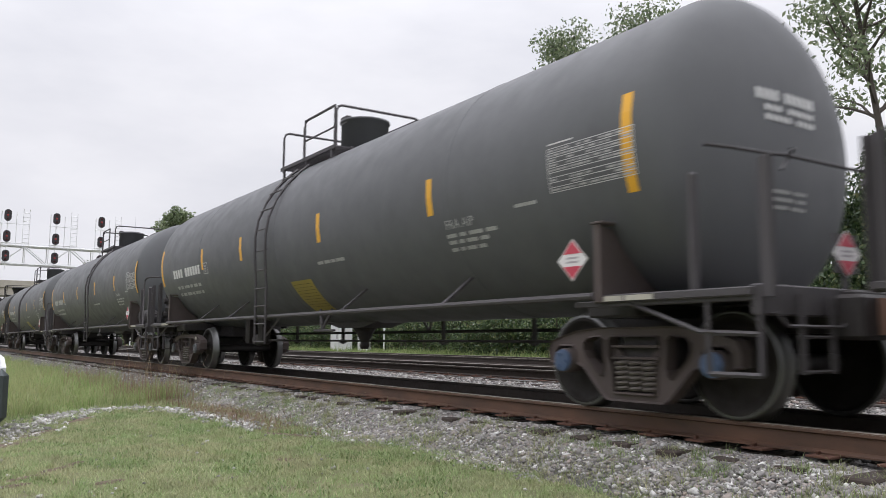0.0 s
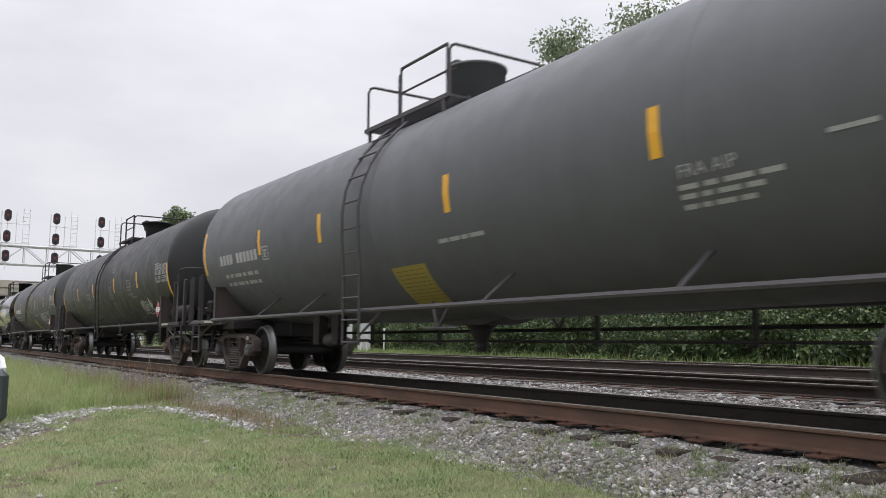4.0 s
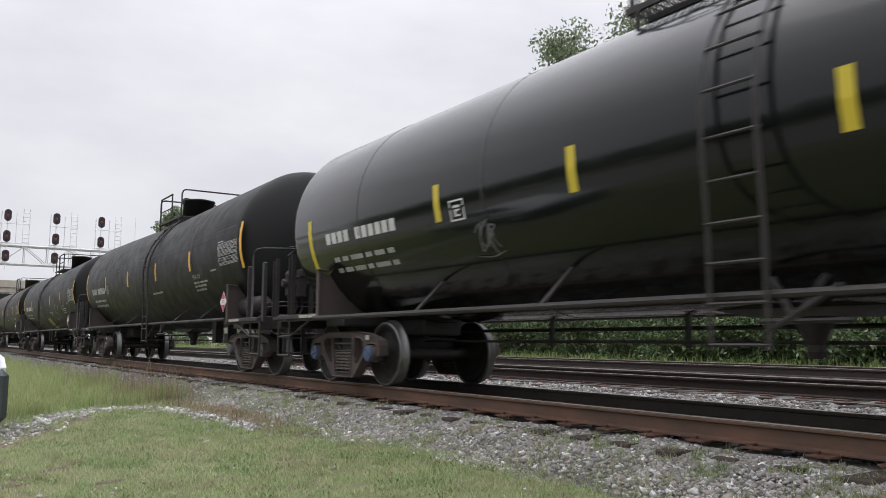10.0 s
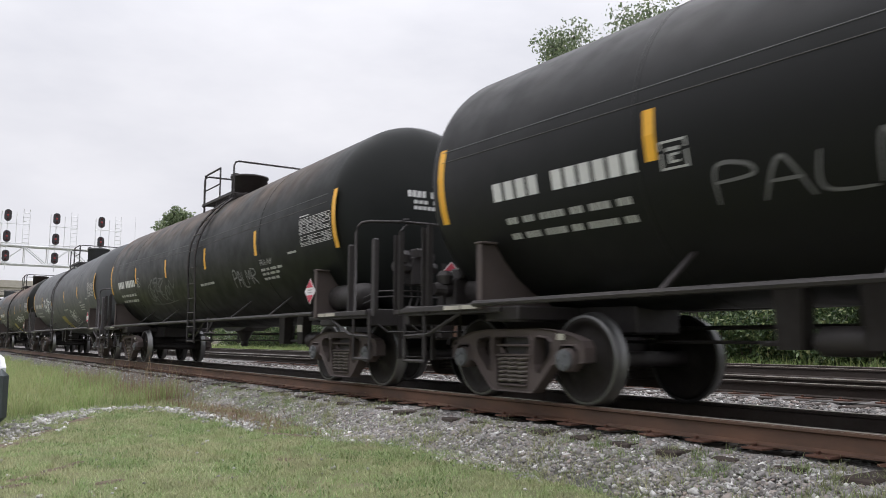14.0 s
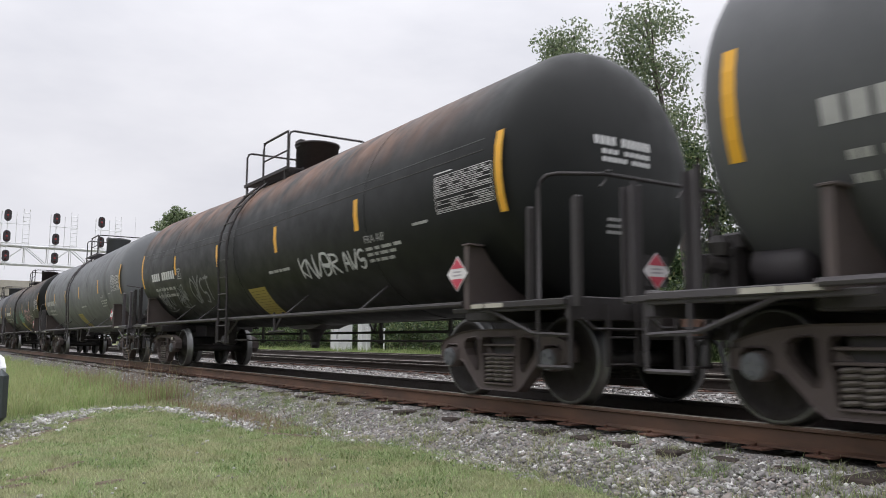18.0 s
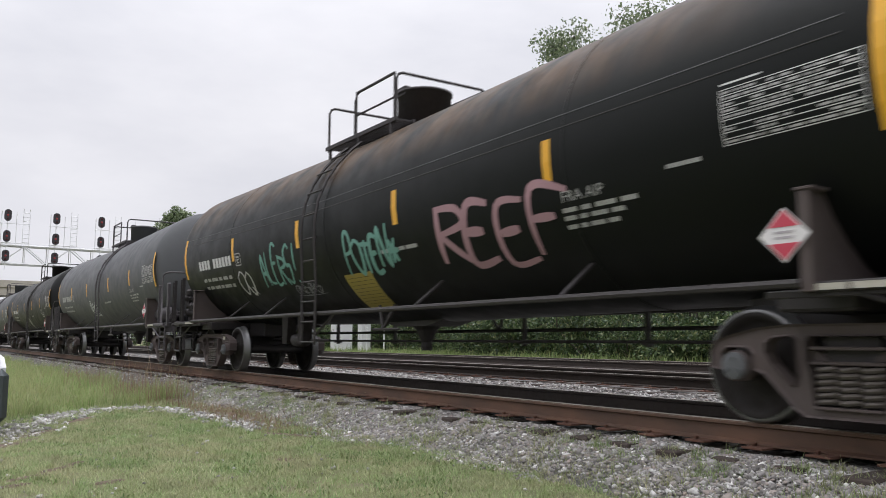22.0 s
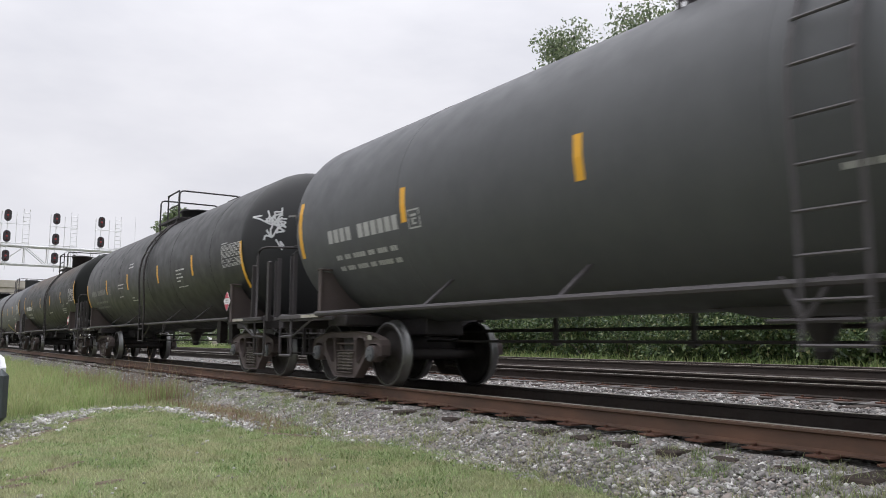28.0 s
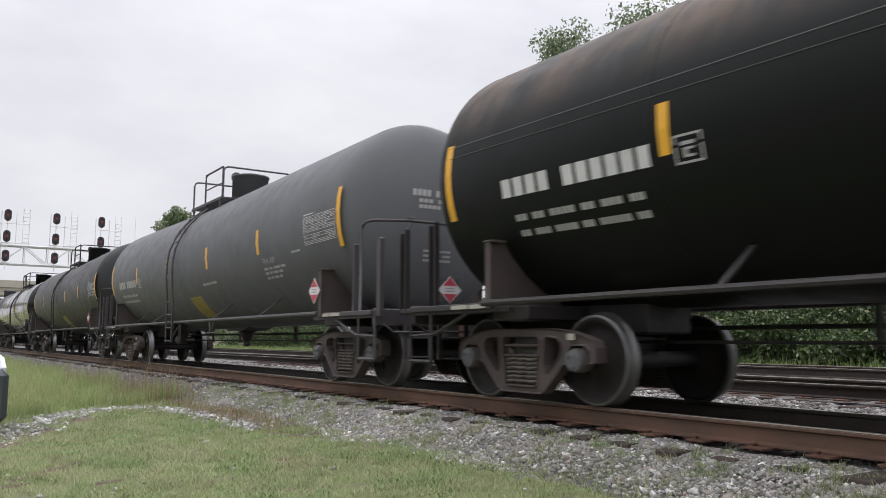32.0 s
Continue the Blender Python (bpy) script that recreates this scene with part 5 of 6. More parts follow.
# ---- the setting: ground, tracks, plants and far things ----
rs = np.random.RandomState(4)


def ground_z(x, y):
    """Lawn level near the camera, rising a little beyond the tracks."""
    z = np.where(y < 6, -0.52, -0.52 + np.clip((y - 6) / 5, 0, 1) * 0.5)
    return z + 0.03 * np.sin(x * 0.9 + y * 0.7) * np.sin(y * 1.3 - x * 0.25)


def sheet(name, xs, ys, zf):
    gx, gy = np.meshgrid(xs, ys, indexing='ij')
    v = np.stack([gx, gy, zf(gx, gy)], -1).reshape(-1, 3)
    nx, ny = len(xs), len(ys)
    i = (np.arange(nx - 1)[:, None] * ny + np.arange(ny - 1)[None]).reshape(-1)
    return arrays(name, v, np.stack([i, i + ny, i + ny + 1, i + 1], -1), True)


gxs = np.concatenate([np.linspace(-1500, -90, 30), np.linspace(-88, 20, 200), np.linspace(24, 900, 20)])
gys = np.concatenate([np.linspace(-900, -20, 16), np.linspace(-18, 22, 120), np.linspace(26, 1500, 24)])
tagged(part("ground", sheet("ground", gxs, gys, ground_z), LAWN), "mown lawn and rough grass with bare patches", "ground", kind="structure")

# added out of view: greys the light thrown back onto the tanks
tagged(part("ground_lot", sheet("ground_lot", np.linspace(-70, 60, 40), np.linspace(-41, -9.5, 20), lambda x, y: ground_z(x, y) + 0.02), BOUNCE_GREY), "unseen grey ground added behind the camera for neutral bounce light", "ground", kind="structure")

T2, T3 = (4.5, 0.09), (8.8, 0.16)


def bed_z(x, y):
    z = np.interp(y, [-2.5, -2.0, -1.45, -1.1, 1.3, 2.1, 3.2, 5.9, 6.6, 7.4, 10.2, 11.2], [-0.8, -0.58, -0.31, -0.246, -0.246, -0.25, -0.165, -0.16, -0.165, -0.09, -0.09, -0.3])
    return z + 0.02 * np.sin(x * 3.1 + y * 2.0) * np.sin(y * 5.0 - x * 1.2)


bxs = np.concatenate([np.linspace(-600, -80, 30), np.linspace(-79, 18, 260), np.linspace(20, 300, 20)])
bys = np.linspace(-2.5, 11.2, 70)
tagged(part("ballast_bed", sheet("ballast_bed", bxs, bys, bed_z), BALLAST), "grey crushed stone track bed", "track bed", kind="structure")


def rail_profile(bm, y, z, x0, x1):
    o = [(-0.07, -0.18), (-0.07, -0.168), (-0.012, -0.15), (-0.009, -0.045), (-0.036, -0.034), (-0.036, -0.004), (0.036, -0.004), (0.036, -0.034), (0.009, -0.045), (0.012, -0.15), (0.07, -0.168), (0.07, -0.18)]
    return prism(bm, [(y + u, z + v) for u, v in o], x0, x1, axis='x')


def make_head(y, z, x0, x1):
    bm = bmesh.new()
    return prism(bm, [(y - 0.0365, z - 0.012), (y - 0.03, z), (y + 0.03, z), (y + 0.0365, z - 0.012)], x0, x1, axis='x')


for name, (yc, zc) in (("railway_track_1", (0.0, 0.0)), ("railway_track_2", T2), ("railway_track_3", T3)):
    track = thing(name, "rusty steel rails on wooden ties", "railway track", kind="structure")
    for s in (-1, 1):
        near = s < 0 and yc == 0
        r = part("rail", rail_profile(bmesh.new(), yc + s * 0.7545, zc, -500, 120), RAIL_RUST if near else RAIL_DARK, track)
        part("rail_head", make_head(yc + s * 0.7545, zc, -500, 120), RAIL_HEAD, r, "worn bright running surface")
    tie = None
    for i in range(110 if yc == 0 else 60):
        x = 3.0 - 0.54 * i
        if tie is None:
            tie = data(box(bmesh.new(), -0.115, 0.115, -1.3, 1.3, -0.17, 0.0, 0.012), "tie")
        part("tie", tie, TIE, track, at=pose(x + rs.uniform(-0.03, 0.03), yc + rs.uniform(-0.04, 0.04), zc - 0.238, 0, 0, rs.uniform(-1, 1)))


def make_tie_plate():
    bm = bmesh.new()
    box(bm, -0.1, 0.1, -0.19, 0.19, 0.0, 0.018, 0.004)
    for x, y in ((-0.05, -0.1), (0.04, 0.1)):
        box(bm, x - 0.01, x + 0.01, y - 0.01, y + 0.01, 0.015, 0.035)
        box(bm, x - 0.016, x + 0.016, y - 0.016, y + 0.022, 0.03, 0.044, 0.004)
    return bm


plate_mesh = data(make_tie_plate(), "tie_plate")
track1 = bpy.data.objects["railway_track_1"]
for i in range(60):
    part("tie_plate", plate_mesh, PLATE, track1, at=pose(3.0 - 0.54 * i + rs.uniform(-0.03, 0.03), -0.7545 + rs.uniform(-0.02, 0.02), -0.2, 0, 0, rs.uniform(-4, 4)))
track2 = bpy.data.objects["railway_track_2"]
for i in range(50):
    part("tie_plate", plate_mesh, PLATE, track2, at=pose(-0.5 - 0.54 * i, T2[0] - 0.7545, T2[1] - 0.2, 0, 0, rs.uniform(-3, 3)))


# loose stones
def stones(name, pts, size, seed):
    """Angular stones: skewed eight-cornered blocks tumbled at the given places."""
    r = np.random.RandomState(seed)
    base = np.array([(i, j, k) for i in (-1, 1) for j in (-1, 1) for k in (-1, 1)], float) * 0.8
    tri = np.array([(0, 1, 3), (0, 3, 2), (4, 6, 7), (4, 7, 5), (0, 4, 5), (0, 5, 1), (2, 3, 7), (2, 7, 6), (0, 2, 6), (0, 6, 4), (1, 5, 7), (1, 7, 3)])
    n = len(pts)
    v = (base[None] + r.uniform(-0.42, 0.42, (n, 8, 3))) * r.uniform(0.55, 1.2, (n, 1, 3))
    q = r.normal(0, 1, (n, 4))
    q /= np.linalg.norm(q, axis=1)[:, None]
    w, x, y, z = q.T
    m = np.stack([1 - 2 * (y * y + z * z), 2 * (x * y - w * z), 2 * (x * z + w * y), 2 * (x * y + w * z), 1 - 2 * (x * x + z * z), 2 * (y * z - w * x), 2 * (x * z - w * y), 2 * (y * z + w * x), 1 - 2 * (x * x + y * y)], -1).reshape(n, 3, 3)
    v = np.einsum('nij,nkj->nki', m, v) * np.array([1.1, 1.1, 0.8])
    sz = size * np.exp(r.normal(0, 0.3, n))
    v = v * sz[:, None, None] + pts[:, None]
    f = tri[None] + 8 * np.arange(n)[:, None, None]
    return arrays(name, v.reshape(-1, 3), f.reshape(-1, 3))


def bed_points(n, x0, x1, y0, y1, power=1.0, lift=0.0):
    x = x1 - (x1 - x0) * rs.rand(n) ** power
    y = rs.uniform(y0, y1, n)
    return np.stack([x, y, bed_z(x, y) + lift], -1)


def grass_edge(x):
    """How far the ballast reaches into the grass, a ragged line."""
    return -1.42 + 0.12 * np.sin(x * 0.9) + 0.13 * np.sin(x * 2.3) + 0.08 * np.sin(x * 6.1)


def surface(x, y):
    return np.maximum(ground_z(x, y), bed_z(x, y))


near_pts = np.concatenate([bed_points(84000, -16, 1.0, -2.4, -0.84, 1.0), bed_points(20000, -45, -14, -2.4, -0.84, 1.4), bed_points(9000, 0, 12, -2.5, -0.84, 0.7)])
near_pts[:, 2] = surface(near_pts[:, 0], near_pts[:, 1]) + 0.002
near_pts = near_pts[near_pts[:, 1] > grass_edge(near_pts[:, 0]) - 0.5 + rs.normal(0, 0.15, len(near_pts))]
tagged(part("ballast_stones", stones("ballast_stones", near_pts, 0.014, 1), STONE), "crushed grey and white limestone ballast", "ballast", kind="stuff")
mid_pts = np.concatenate([bed_points(14000, -22, 0, 0.9, 3.6, 1.0), bed_points(6000, -60, -20, 0.9, 3.6, 1.5), bed_points(4000, -35, 0, 5.4, 7.9, 1.0)])
tagged(part("ballast_stones", stones("ballast_stones", mid_pts, 0.022, 2), STONE), "grey ballast between the tracks", "ballast", kind="stuff")

# stones between the near rails, coloured dark for the train's shade
tagged(part("oily_ballast", stones("oily_ballast", np.concatenate([bed_points(6000, -22, 0, -0.62, 0.62, 1.0), bed_points(3000, -60, -20, -0.62, 0.62, 1.3)]), 0.03, 4), SHADE_STONE), "ballast between the rails, coloured dark for the shade under the train", "ballast", kind="stuff")

# a strip of gravel that crosses the grass
PATH = np.array([(-10.2, -6.2), (-11.4, -5.45), (-13.2, -4.6), (-14.6, -3.6), (-13.9, -2.85), (-11.6, -2.55), (-10.4, -2.5)])


def along(path, n, wide):
    seg = np.linalg.norm(np.diff(path, axis=0), axis=1)
    u = np.sort(rs.uniform(0, seg.sum(), n))
    cs = np.concatenate([[0], np.cumsum(seg)])
    p = np.stack([np.interp(u, cs, path[:, 0]), np.interp(u, cs, path[:, 1])], -1)
    return p + rs.normal(0, wide, (n, 2))


gp = along(PATH, 2100, 0.19)
gp = gp[rs.rand(len(gp)) < 0.75 + 0.3 * np.sin(gp[:, 0] * 4.0 + gp[:, 1] * 7.0)]
gp3 = np.concatenate([gp, ground_z(gp[:, 0], gp[:, 1])[:, None] + 0.008], 1)
tagged(part("gravel_strip", stones("gravel_strip", gp3, 0.022, 3), PALE_STONE), "strip of loose pale gravel crossing the grass", "gravel", kind="stuff")
lone = np.stack([rs.uniform(-11, -2.5, 90), rs.uniform(-6, -2.4, 90)], -1)
lone = np.concatenate([lone, ground_z(lone[:, 0], lone[:, 1])[:, None] + 0.016], 1)
tagged(part("scattered_stones", stones("scattered_stones", lone, 0.0115, 9), PALE_STONE), "few whitish stones lying in the lawn", "stones", kind="stuff")

# patches where the turf is worn to bare earth
BARE = []


def bare_patch(x, y, a, b, turn):
    """A low ragged crust of earth, a few millimetres above the turf's roots."""
    k = 22
    ct, st = math.cos(turn), math.sin(turn)
    ring = []
    for i in range(k):
        t = 2 * math.pi * i / k
        f = rs.uniform(0.7, 1.15)
        u, v = a * f * math.cos(t), b * f * math.sin(t)
        ring.append((x + u * ct - v * st, y + u * st + v * ct))
    pts = [(x, y)] + [(x + (p - x) * 0.55, y + (q - y) * 0.55) for p, q in ring] + ring
    pts = np.array(pts)
    z = ground_z(pts[:, 0], pts[:, 1]) + 0.012
    z[k + 1:] -= 0.03
    tri = []
    for i in range(k):
        j = (i + 1) % k
        tri += [(0, 1 + i, 1 + j), (1 + i, 1 + k + i, 1 + k + j), (1 + i, 1 + k + j, 1 + j)]
    tagged(part("bare_soil", arrays("bare_soil", np.column_stack([pts, z]), tri, True), SOIL), "brown bare earth where the turf is worn", "soil", kind="structure")
    BARE.append((x, y, a, b, turn))


for spot in ((-7.2, -5.82, 0.3, 0.05, 1.9), (-7.55, -5.63, 0.28, 0.05, 2.1), (-7.85, -5.37, 0.26, 0.05, 2.2), (-8.12, -5.16, 0.22, 0.05, 2.4), (-7.02, -5.1, 0.22, 0.06, 2.0), (-10.3, -5.5, 0.9, 0.16, 2.55), (-11.3, -5.15, 0.8, 0.14, 2.5), (-12.6, -4.4, 0.7, 0.12, 2.5), (-7.45, -3.4, 0.2, 0.09, 0.4), (-12.6, -2.25, 0.9, 0.14, 0.1), (-9.6, -2.5, 0.6, 0.1, 0.3)):
    bare_patch(*spot)


# grass
def blades(name, pts, height, width, lean, seed, joints=2):
    """Bent tapering blades, each of two quads and a tip, at the given places."""
    r = np.random.RandomState(seed)
    n = len(pts)
    a = r.uniform(0, 6.28, n)
    d = np.stack([np.cos(a), np.sin(a), np.zeros(n)], -1)
    side = np.stack([-np.sin(a), np.cos(a), np.zeros(n)], -1) * (width * r.uniform(0.6, 1.3, n))[:, None] / 2
    h = (height * np.exp(r.normal(0, 0.35, n)))[:, None]
    b = (lean * r.uniform(0.2, 1.2, n))[:, None] * h
    up = np.array([0, 0, 1.0])
    p1 = pts + d * b * 0.3 + up * h * 0.55
    p2 = pts + d * b + up * h
    v = np.stack([pts - side, pts + side, p1 + side * 0.75, p1 - side * 0.75, p2], 1)
    k = 5 * np.arange(n)[:, None]
    quad = np.array([[0, 1, 2], [0, 2, 3], [3, 2, 4]])
    f = (quad[None] + k[:, None]).reshape(-1, 3)
    return arrays(name, v.reshape(-1, 3), f)


def on_ground(x, y):
    return np.stack([x, y, np.where(y < 0, surface(x, y), ground_z(x, y))], -1)


def path_far(p):
    d = np.full(len(p), 9.0)
    for a, b in zip(PATH, PATH[1:]):
        ab = b - a
        t = np.clip(((p[:, :2] - a) @ ab) / (ab @ ab), 0, 1)
        d = np.minimum(d, np.linalg.norm(p[:, :2] - a - t[:, None] * ab, axis=1))
    return d


def bare_far(p):
    """Less than 1 inside a patch of bare earth."""
    d = np.full(len(p), 9.0)
    for x, y, a, b, turn in BARE:
        u, v = p[:, 0] - x, p[:, 1] - y
        d = np.minimum(d, np.hypot((u * math.cos(turn) + v * math.sin(turn)) / a, (v * math.cos(turn) - u * math.sin(turn)) / b))
    return d


N = 430000
gx, gy = -1.5 - 17.5 * rs.rand(N) ** 1.15, rs.uniform(-7.2, -1.15, N)
far = N // 6
gx[:far], gy[:far] = rs.normal(-4, 9, far), np.minimum(-1.4, rs.normal(-7.5, 3.5, far))
lawn = on_ground(gx, gy)
thin = 0.5 + 0.25 * np.sin(gx * 1.7 + 1.3 * np.sin(gy * 2.1)) * np.sin(gy * 2.6 + gx * 0.8) + 0.25 * np.sin(gx * 5.3 + 2.0 * np.sin(gy * 4.1)) * np.sin(gy * 6.2 - gx * 1.9)
keep = (path_far(lawn) > rs.uniform(-0.08, 0.2, N)) & (gy < grass_edge(gx) + rs.normal(0.02, 0.2, N)) & (rs.rand(N) < (0.3 + 0.9 * thin) * np.where(gy > grass_edge(gx) - 0.3, 0.75, 1.0)) & (bare_far(lawn) > rs.uniform(0.5, 1.25, N))
tagged(part("lawn_grass", blades("lawn_grass", lawn[keep], 0.027, 0.0055, 1.9, 5), GRASS), "short mown grass with dry tips", "grass", kind="stuff")
# low broad-leaved growth in darker patches
n = 110000
qx, qy = -1.5 - 13 * rs.rand(n) ** 1.2, rs.uniform(-7.0, -1.9, n)
low = on_ground(qx, qy)
dense = np.sin(qx * 2.3 + 1.9 * np.sin(qy * 1.7)) * np.sin(qy * 3.1 + 1.2 * np.sin(qx * 1.4)) + 0.5 * np.sin(qx * 7.1 + qy * 3.3) * np.sin(qy * 8.3)
spot = (dense > rs.uniform(0.15, 0.9, n)) & (path_far(low) > 0.2) & (bare_far(low) > 1.0)
tagged(part("clover", blades("clover", low[spot], 0.024, 0.011, 1.6, 25), CLOVER), "darker low clover and weeds in the lawn", "weeds", kind="stuff")
# longer tufts in the lawn and along the ballast
tc = np.concatenate([np.stack([rs.uniform(-15, -2, 260), rs.uniform(-6.6, -2.2, 260)], -1), np.stack([rs.uniform(-16, -1.5, 260), rs.normal(-1.5, 0.24, 260)], -1)])
tf = np.repeat(tc, 42, axis=0) + rs.normal(0, 0.05, (len(tc) * 42, 2))
tf3 = on_ground(tf[:, 0], tf[:, 1])
tagged(part("grass_tufts", blades("grass_tufts", tf3[path_far(tf3) > 0.2], 0.055, 0.006, 1.2, 15), GRASS), "longer grass tufts at the ballast edge", "grass", kind="stuff")

n = 52000
tx, ty = -13.0 - 49 * rs.rand(n) ** 1.6, rs.uniform(-6.8, -1.6, n)
tall = on_ground(tx, ty)
ok = (path_far(tall) > 0.4) & (tx < -14.5 + (ty + 3.4) * -0.9 - 0.3 * np.abs(ty + 3.4)) & (ty < -1.9 + 0.3 * np.sin(tx * 0.7) + rs.normal(0, 0.1, n))
tagged(part("tall_grass", blades("tall_grass", tall[ok], (0.22 * (0.75 + 0.35 * np.sin(tx * 1.9 + 1.7 * np.sin(ty * 2.3)) + 0.3 * np.sin(ty * 4.4 - tx * 0.7)))[ok], 0.01, 1.0, 6), TALL), "tall unmown green grass beside the track", "grass", kind="stuff")
n = 800
wx = np.concatenate([rs.normal(-16.5, 1.0, n // 2), rs.normal(-22, 3, n - n // 2)])
wy = np.concatenate([rs.normal(-2.5, 0.35, n // 2), rs.normal(-2.5, 0.4, n - n // 2)])
tagged(part("dry_weeds", blades("dry_weeds", on_ground(wx, wy), 0.42, 0.008, 0.5, 7), DRY), "thin brown weed stalks at the ballast edge", "weeds", kind="stuff")
n = 1800
wx, wy = rs.normal(-12.6, 1.5, n), rs.normal(-2.3, 0.2, n)
tagged(part("brown_weeds", blades("brown_weeds", on_ground(wx, wy), 0.09, 0.007, 1.0, 17), DRY), "low brown weeds along the gravel", "weeds", kind="stuff")
n = 30000
fx, fy = rs.uniform(-70, 2, n), rs.uniform(10.9, 13.4, n)
tagged(part("verge_grass", blades("verge_grass", on_ground(fx, fy), 0.22, 0.02, 0.7, 8), VERGE), "rough green grass along the far verge", "grass", kind="stuff")


# trees and shrubs
def leaf_cloud(name, centres, radius, per, size, seed, flat=0.7):
    """Small folded leaves scattered round twig ends."""
    r = np.random.RandomState(seed)
    c = np.repeat(centres, per, axis=0)
    n = len(c)
    off = r.normal(0, 1, (n, 3))
    off *= (radius * r.rand(n) ** 0.5 / np.linalg.norm(off, axis=1))[:, None]
    off[:, 2] *= flat
    p = c + off
    d = r.normal(0, 1, (n, 3))
    d[:, 2] -= 0.5
    d /= np.linalg.norm(d, axis=1)[:, None]
    s = np.cross(d, r.normal(0, 1, (n, 3)))
    s /= np.linalg.norm(s, axis=1)[:, None]
    L = (size * r.uniform(0.6, 1.4, n))[:, None]
    nrm = np.cross(d, s)
    v = np.stack([p, p + d * L * 0.5 + s * L * 0.26 + nrm * L * 0.08, p + d * L, p + d * L * 0.5 - s * L * 0.26 + nrm * L * 0.08], 1)
    k = 4 * np.arange(n)[:, None]
    return arrays(name, v.reshape(-1, 3), (np.array([[0, 1, 2, 3]]) + k))


def limb(bm, p, d, length, r0, r1, rng, bend=0.25, steps=5):
    """A tapering crooked branch; returns its points."""
    pts = [Vector(p)]
    d = Vector(d).normalized()
    for i in range(steps):
        d = (d + Vector((rng.uniform(-bend, bend), rng.uniform(-bend, bend), rng.uniform(-bend, bend) * 0.6 + 0.05))).normalized()
        pts.append(pts[-1] + d * length / steps)
    prev = None
    n = 6
    for i, q in enumerate(pts):
        t = (pts[min(i + 1, steps)] - pts[max(i - 1, 0)]).normalized()
        side = t.cross(Vector((0.3, 0.9, 0.2))).normalized()
        up = side.cross(t)
        rr = r0 + (r1 - r0) * i / steps
        ring = [bm.verts.new(q + rr * (math.cos(a) * side + math.sin(a) * up)) for a in (2 * math.pi * k / n for k in range(n))]
        if prev:
            for k in range(n):
                bm.faces.new((prev[k], prev[(k + 1) % n], ring[(k + 1) % n], ring[k]))
        prev = ring
    return pts


def tree(label, x, y, height, spread, seed, clumps=60, per=55, leaf=0.16, first=0.35, trunk=0.16, mat=None, lean=(0, 0), puff=0.55, group="", name="tree"):
    rng = random.Random(seed)
    z0 = float(ground_z(np.float64(x), np.float64(y))) - 0.1
    t = thing(name, label, "tree", group, pose(x, y, z0))
    wood = bmesh.new()
    stem = limb(wood, (0, 0, 0), (lean[0], lean[1], 1), height * 0.8, trunk, trunk * 0.3, rng, 0.12, 8)
    boughs = bmesh.new()
    tips = []
    for i in range(clumps // 4):
        f = first + (1 - first) * rng.random()
        base = stem[min(7, int(f * 8))].lerp(stem[min(8, int(f * 8) + 1)], rng.random())
        a = rng.uniform(0, 6.28)
        ln = spread * rng.uniform(0.45, 1.0) * (1.15 - 0.5 * f)
        pts = limb(boughs, base, (math.cos(a), math.sin(a), rng.uniform(0.2, 0.9)), ln, trunk * 0.32, trunk * 0.06, rng, 0.3, 5)
        tips += [pts[3], pts[5], pts[4] + Vector((rng.uniform(-0.5, 0.5), rng.uniform(-0.5, 0.5), rng.uniform(-0.3, 0.5))), pts[5] + Vector((rng.uniform(-0.6, 0.6), rng.uniform(-0.6, 0.6), rng.uniform(-0.3, 0.6)))]
    part("trunk", wood, BARK, t)
    part("limb", boughs, BARK, t)
    part("crown", leaf_cloud("crown", np.array([tuple(p) for p in tips]), puff, per, leaf, seed), mat or LEAF, t)
    return t


tree("tall thin tree with open feathery foliage", -21.3, 14.2, 15.6, 2.6, 11, 110, 92, 0.135, 0.7, puff=0.72)
tree("tall thin tree with open feathery foliage", -17.0, 14.4, 15.2, 2.3, 12, 110, 88, 0.135, 0.5, puff=0.72)
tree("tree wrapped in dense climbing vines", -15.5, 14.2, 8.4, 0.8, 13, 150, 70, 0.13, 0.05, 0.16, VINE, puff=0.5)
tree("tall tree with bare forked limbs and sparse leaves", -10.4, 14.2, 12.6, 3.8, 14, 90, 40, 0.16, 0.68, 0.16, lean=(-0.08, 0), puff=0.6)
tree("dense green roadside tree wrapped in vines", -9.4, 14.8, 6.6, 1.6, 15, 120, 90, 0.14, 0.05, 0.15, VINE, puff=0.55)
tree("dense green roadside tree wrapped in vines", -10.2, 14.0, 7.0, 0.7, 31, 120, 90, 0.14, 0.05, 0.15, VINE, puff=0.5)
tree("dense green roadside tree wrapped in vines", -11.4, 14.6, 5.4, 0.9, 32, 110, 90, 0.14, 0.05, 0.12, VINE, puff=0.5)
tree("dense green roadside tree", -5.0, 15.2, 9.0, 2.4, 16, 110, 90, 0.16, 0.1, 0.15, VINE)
for i, (x, y, h) in enumerate(((-88, 16, 16.3), (-77, 16, 15.6))):
    tree("slender tree far along the line", x, y, h, 2.9, 20 + i, 72, 46, 0.3, 0.6, 0.2)
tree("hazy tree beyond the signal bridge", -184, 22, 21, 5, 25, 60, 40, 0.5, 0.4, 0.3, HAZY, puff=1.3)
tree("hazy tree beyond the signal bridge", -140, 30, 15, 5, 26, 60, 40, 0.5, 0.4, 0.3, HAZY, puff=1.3)


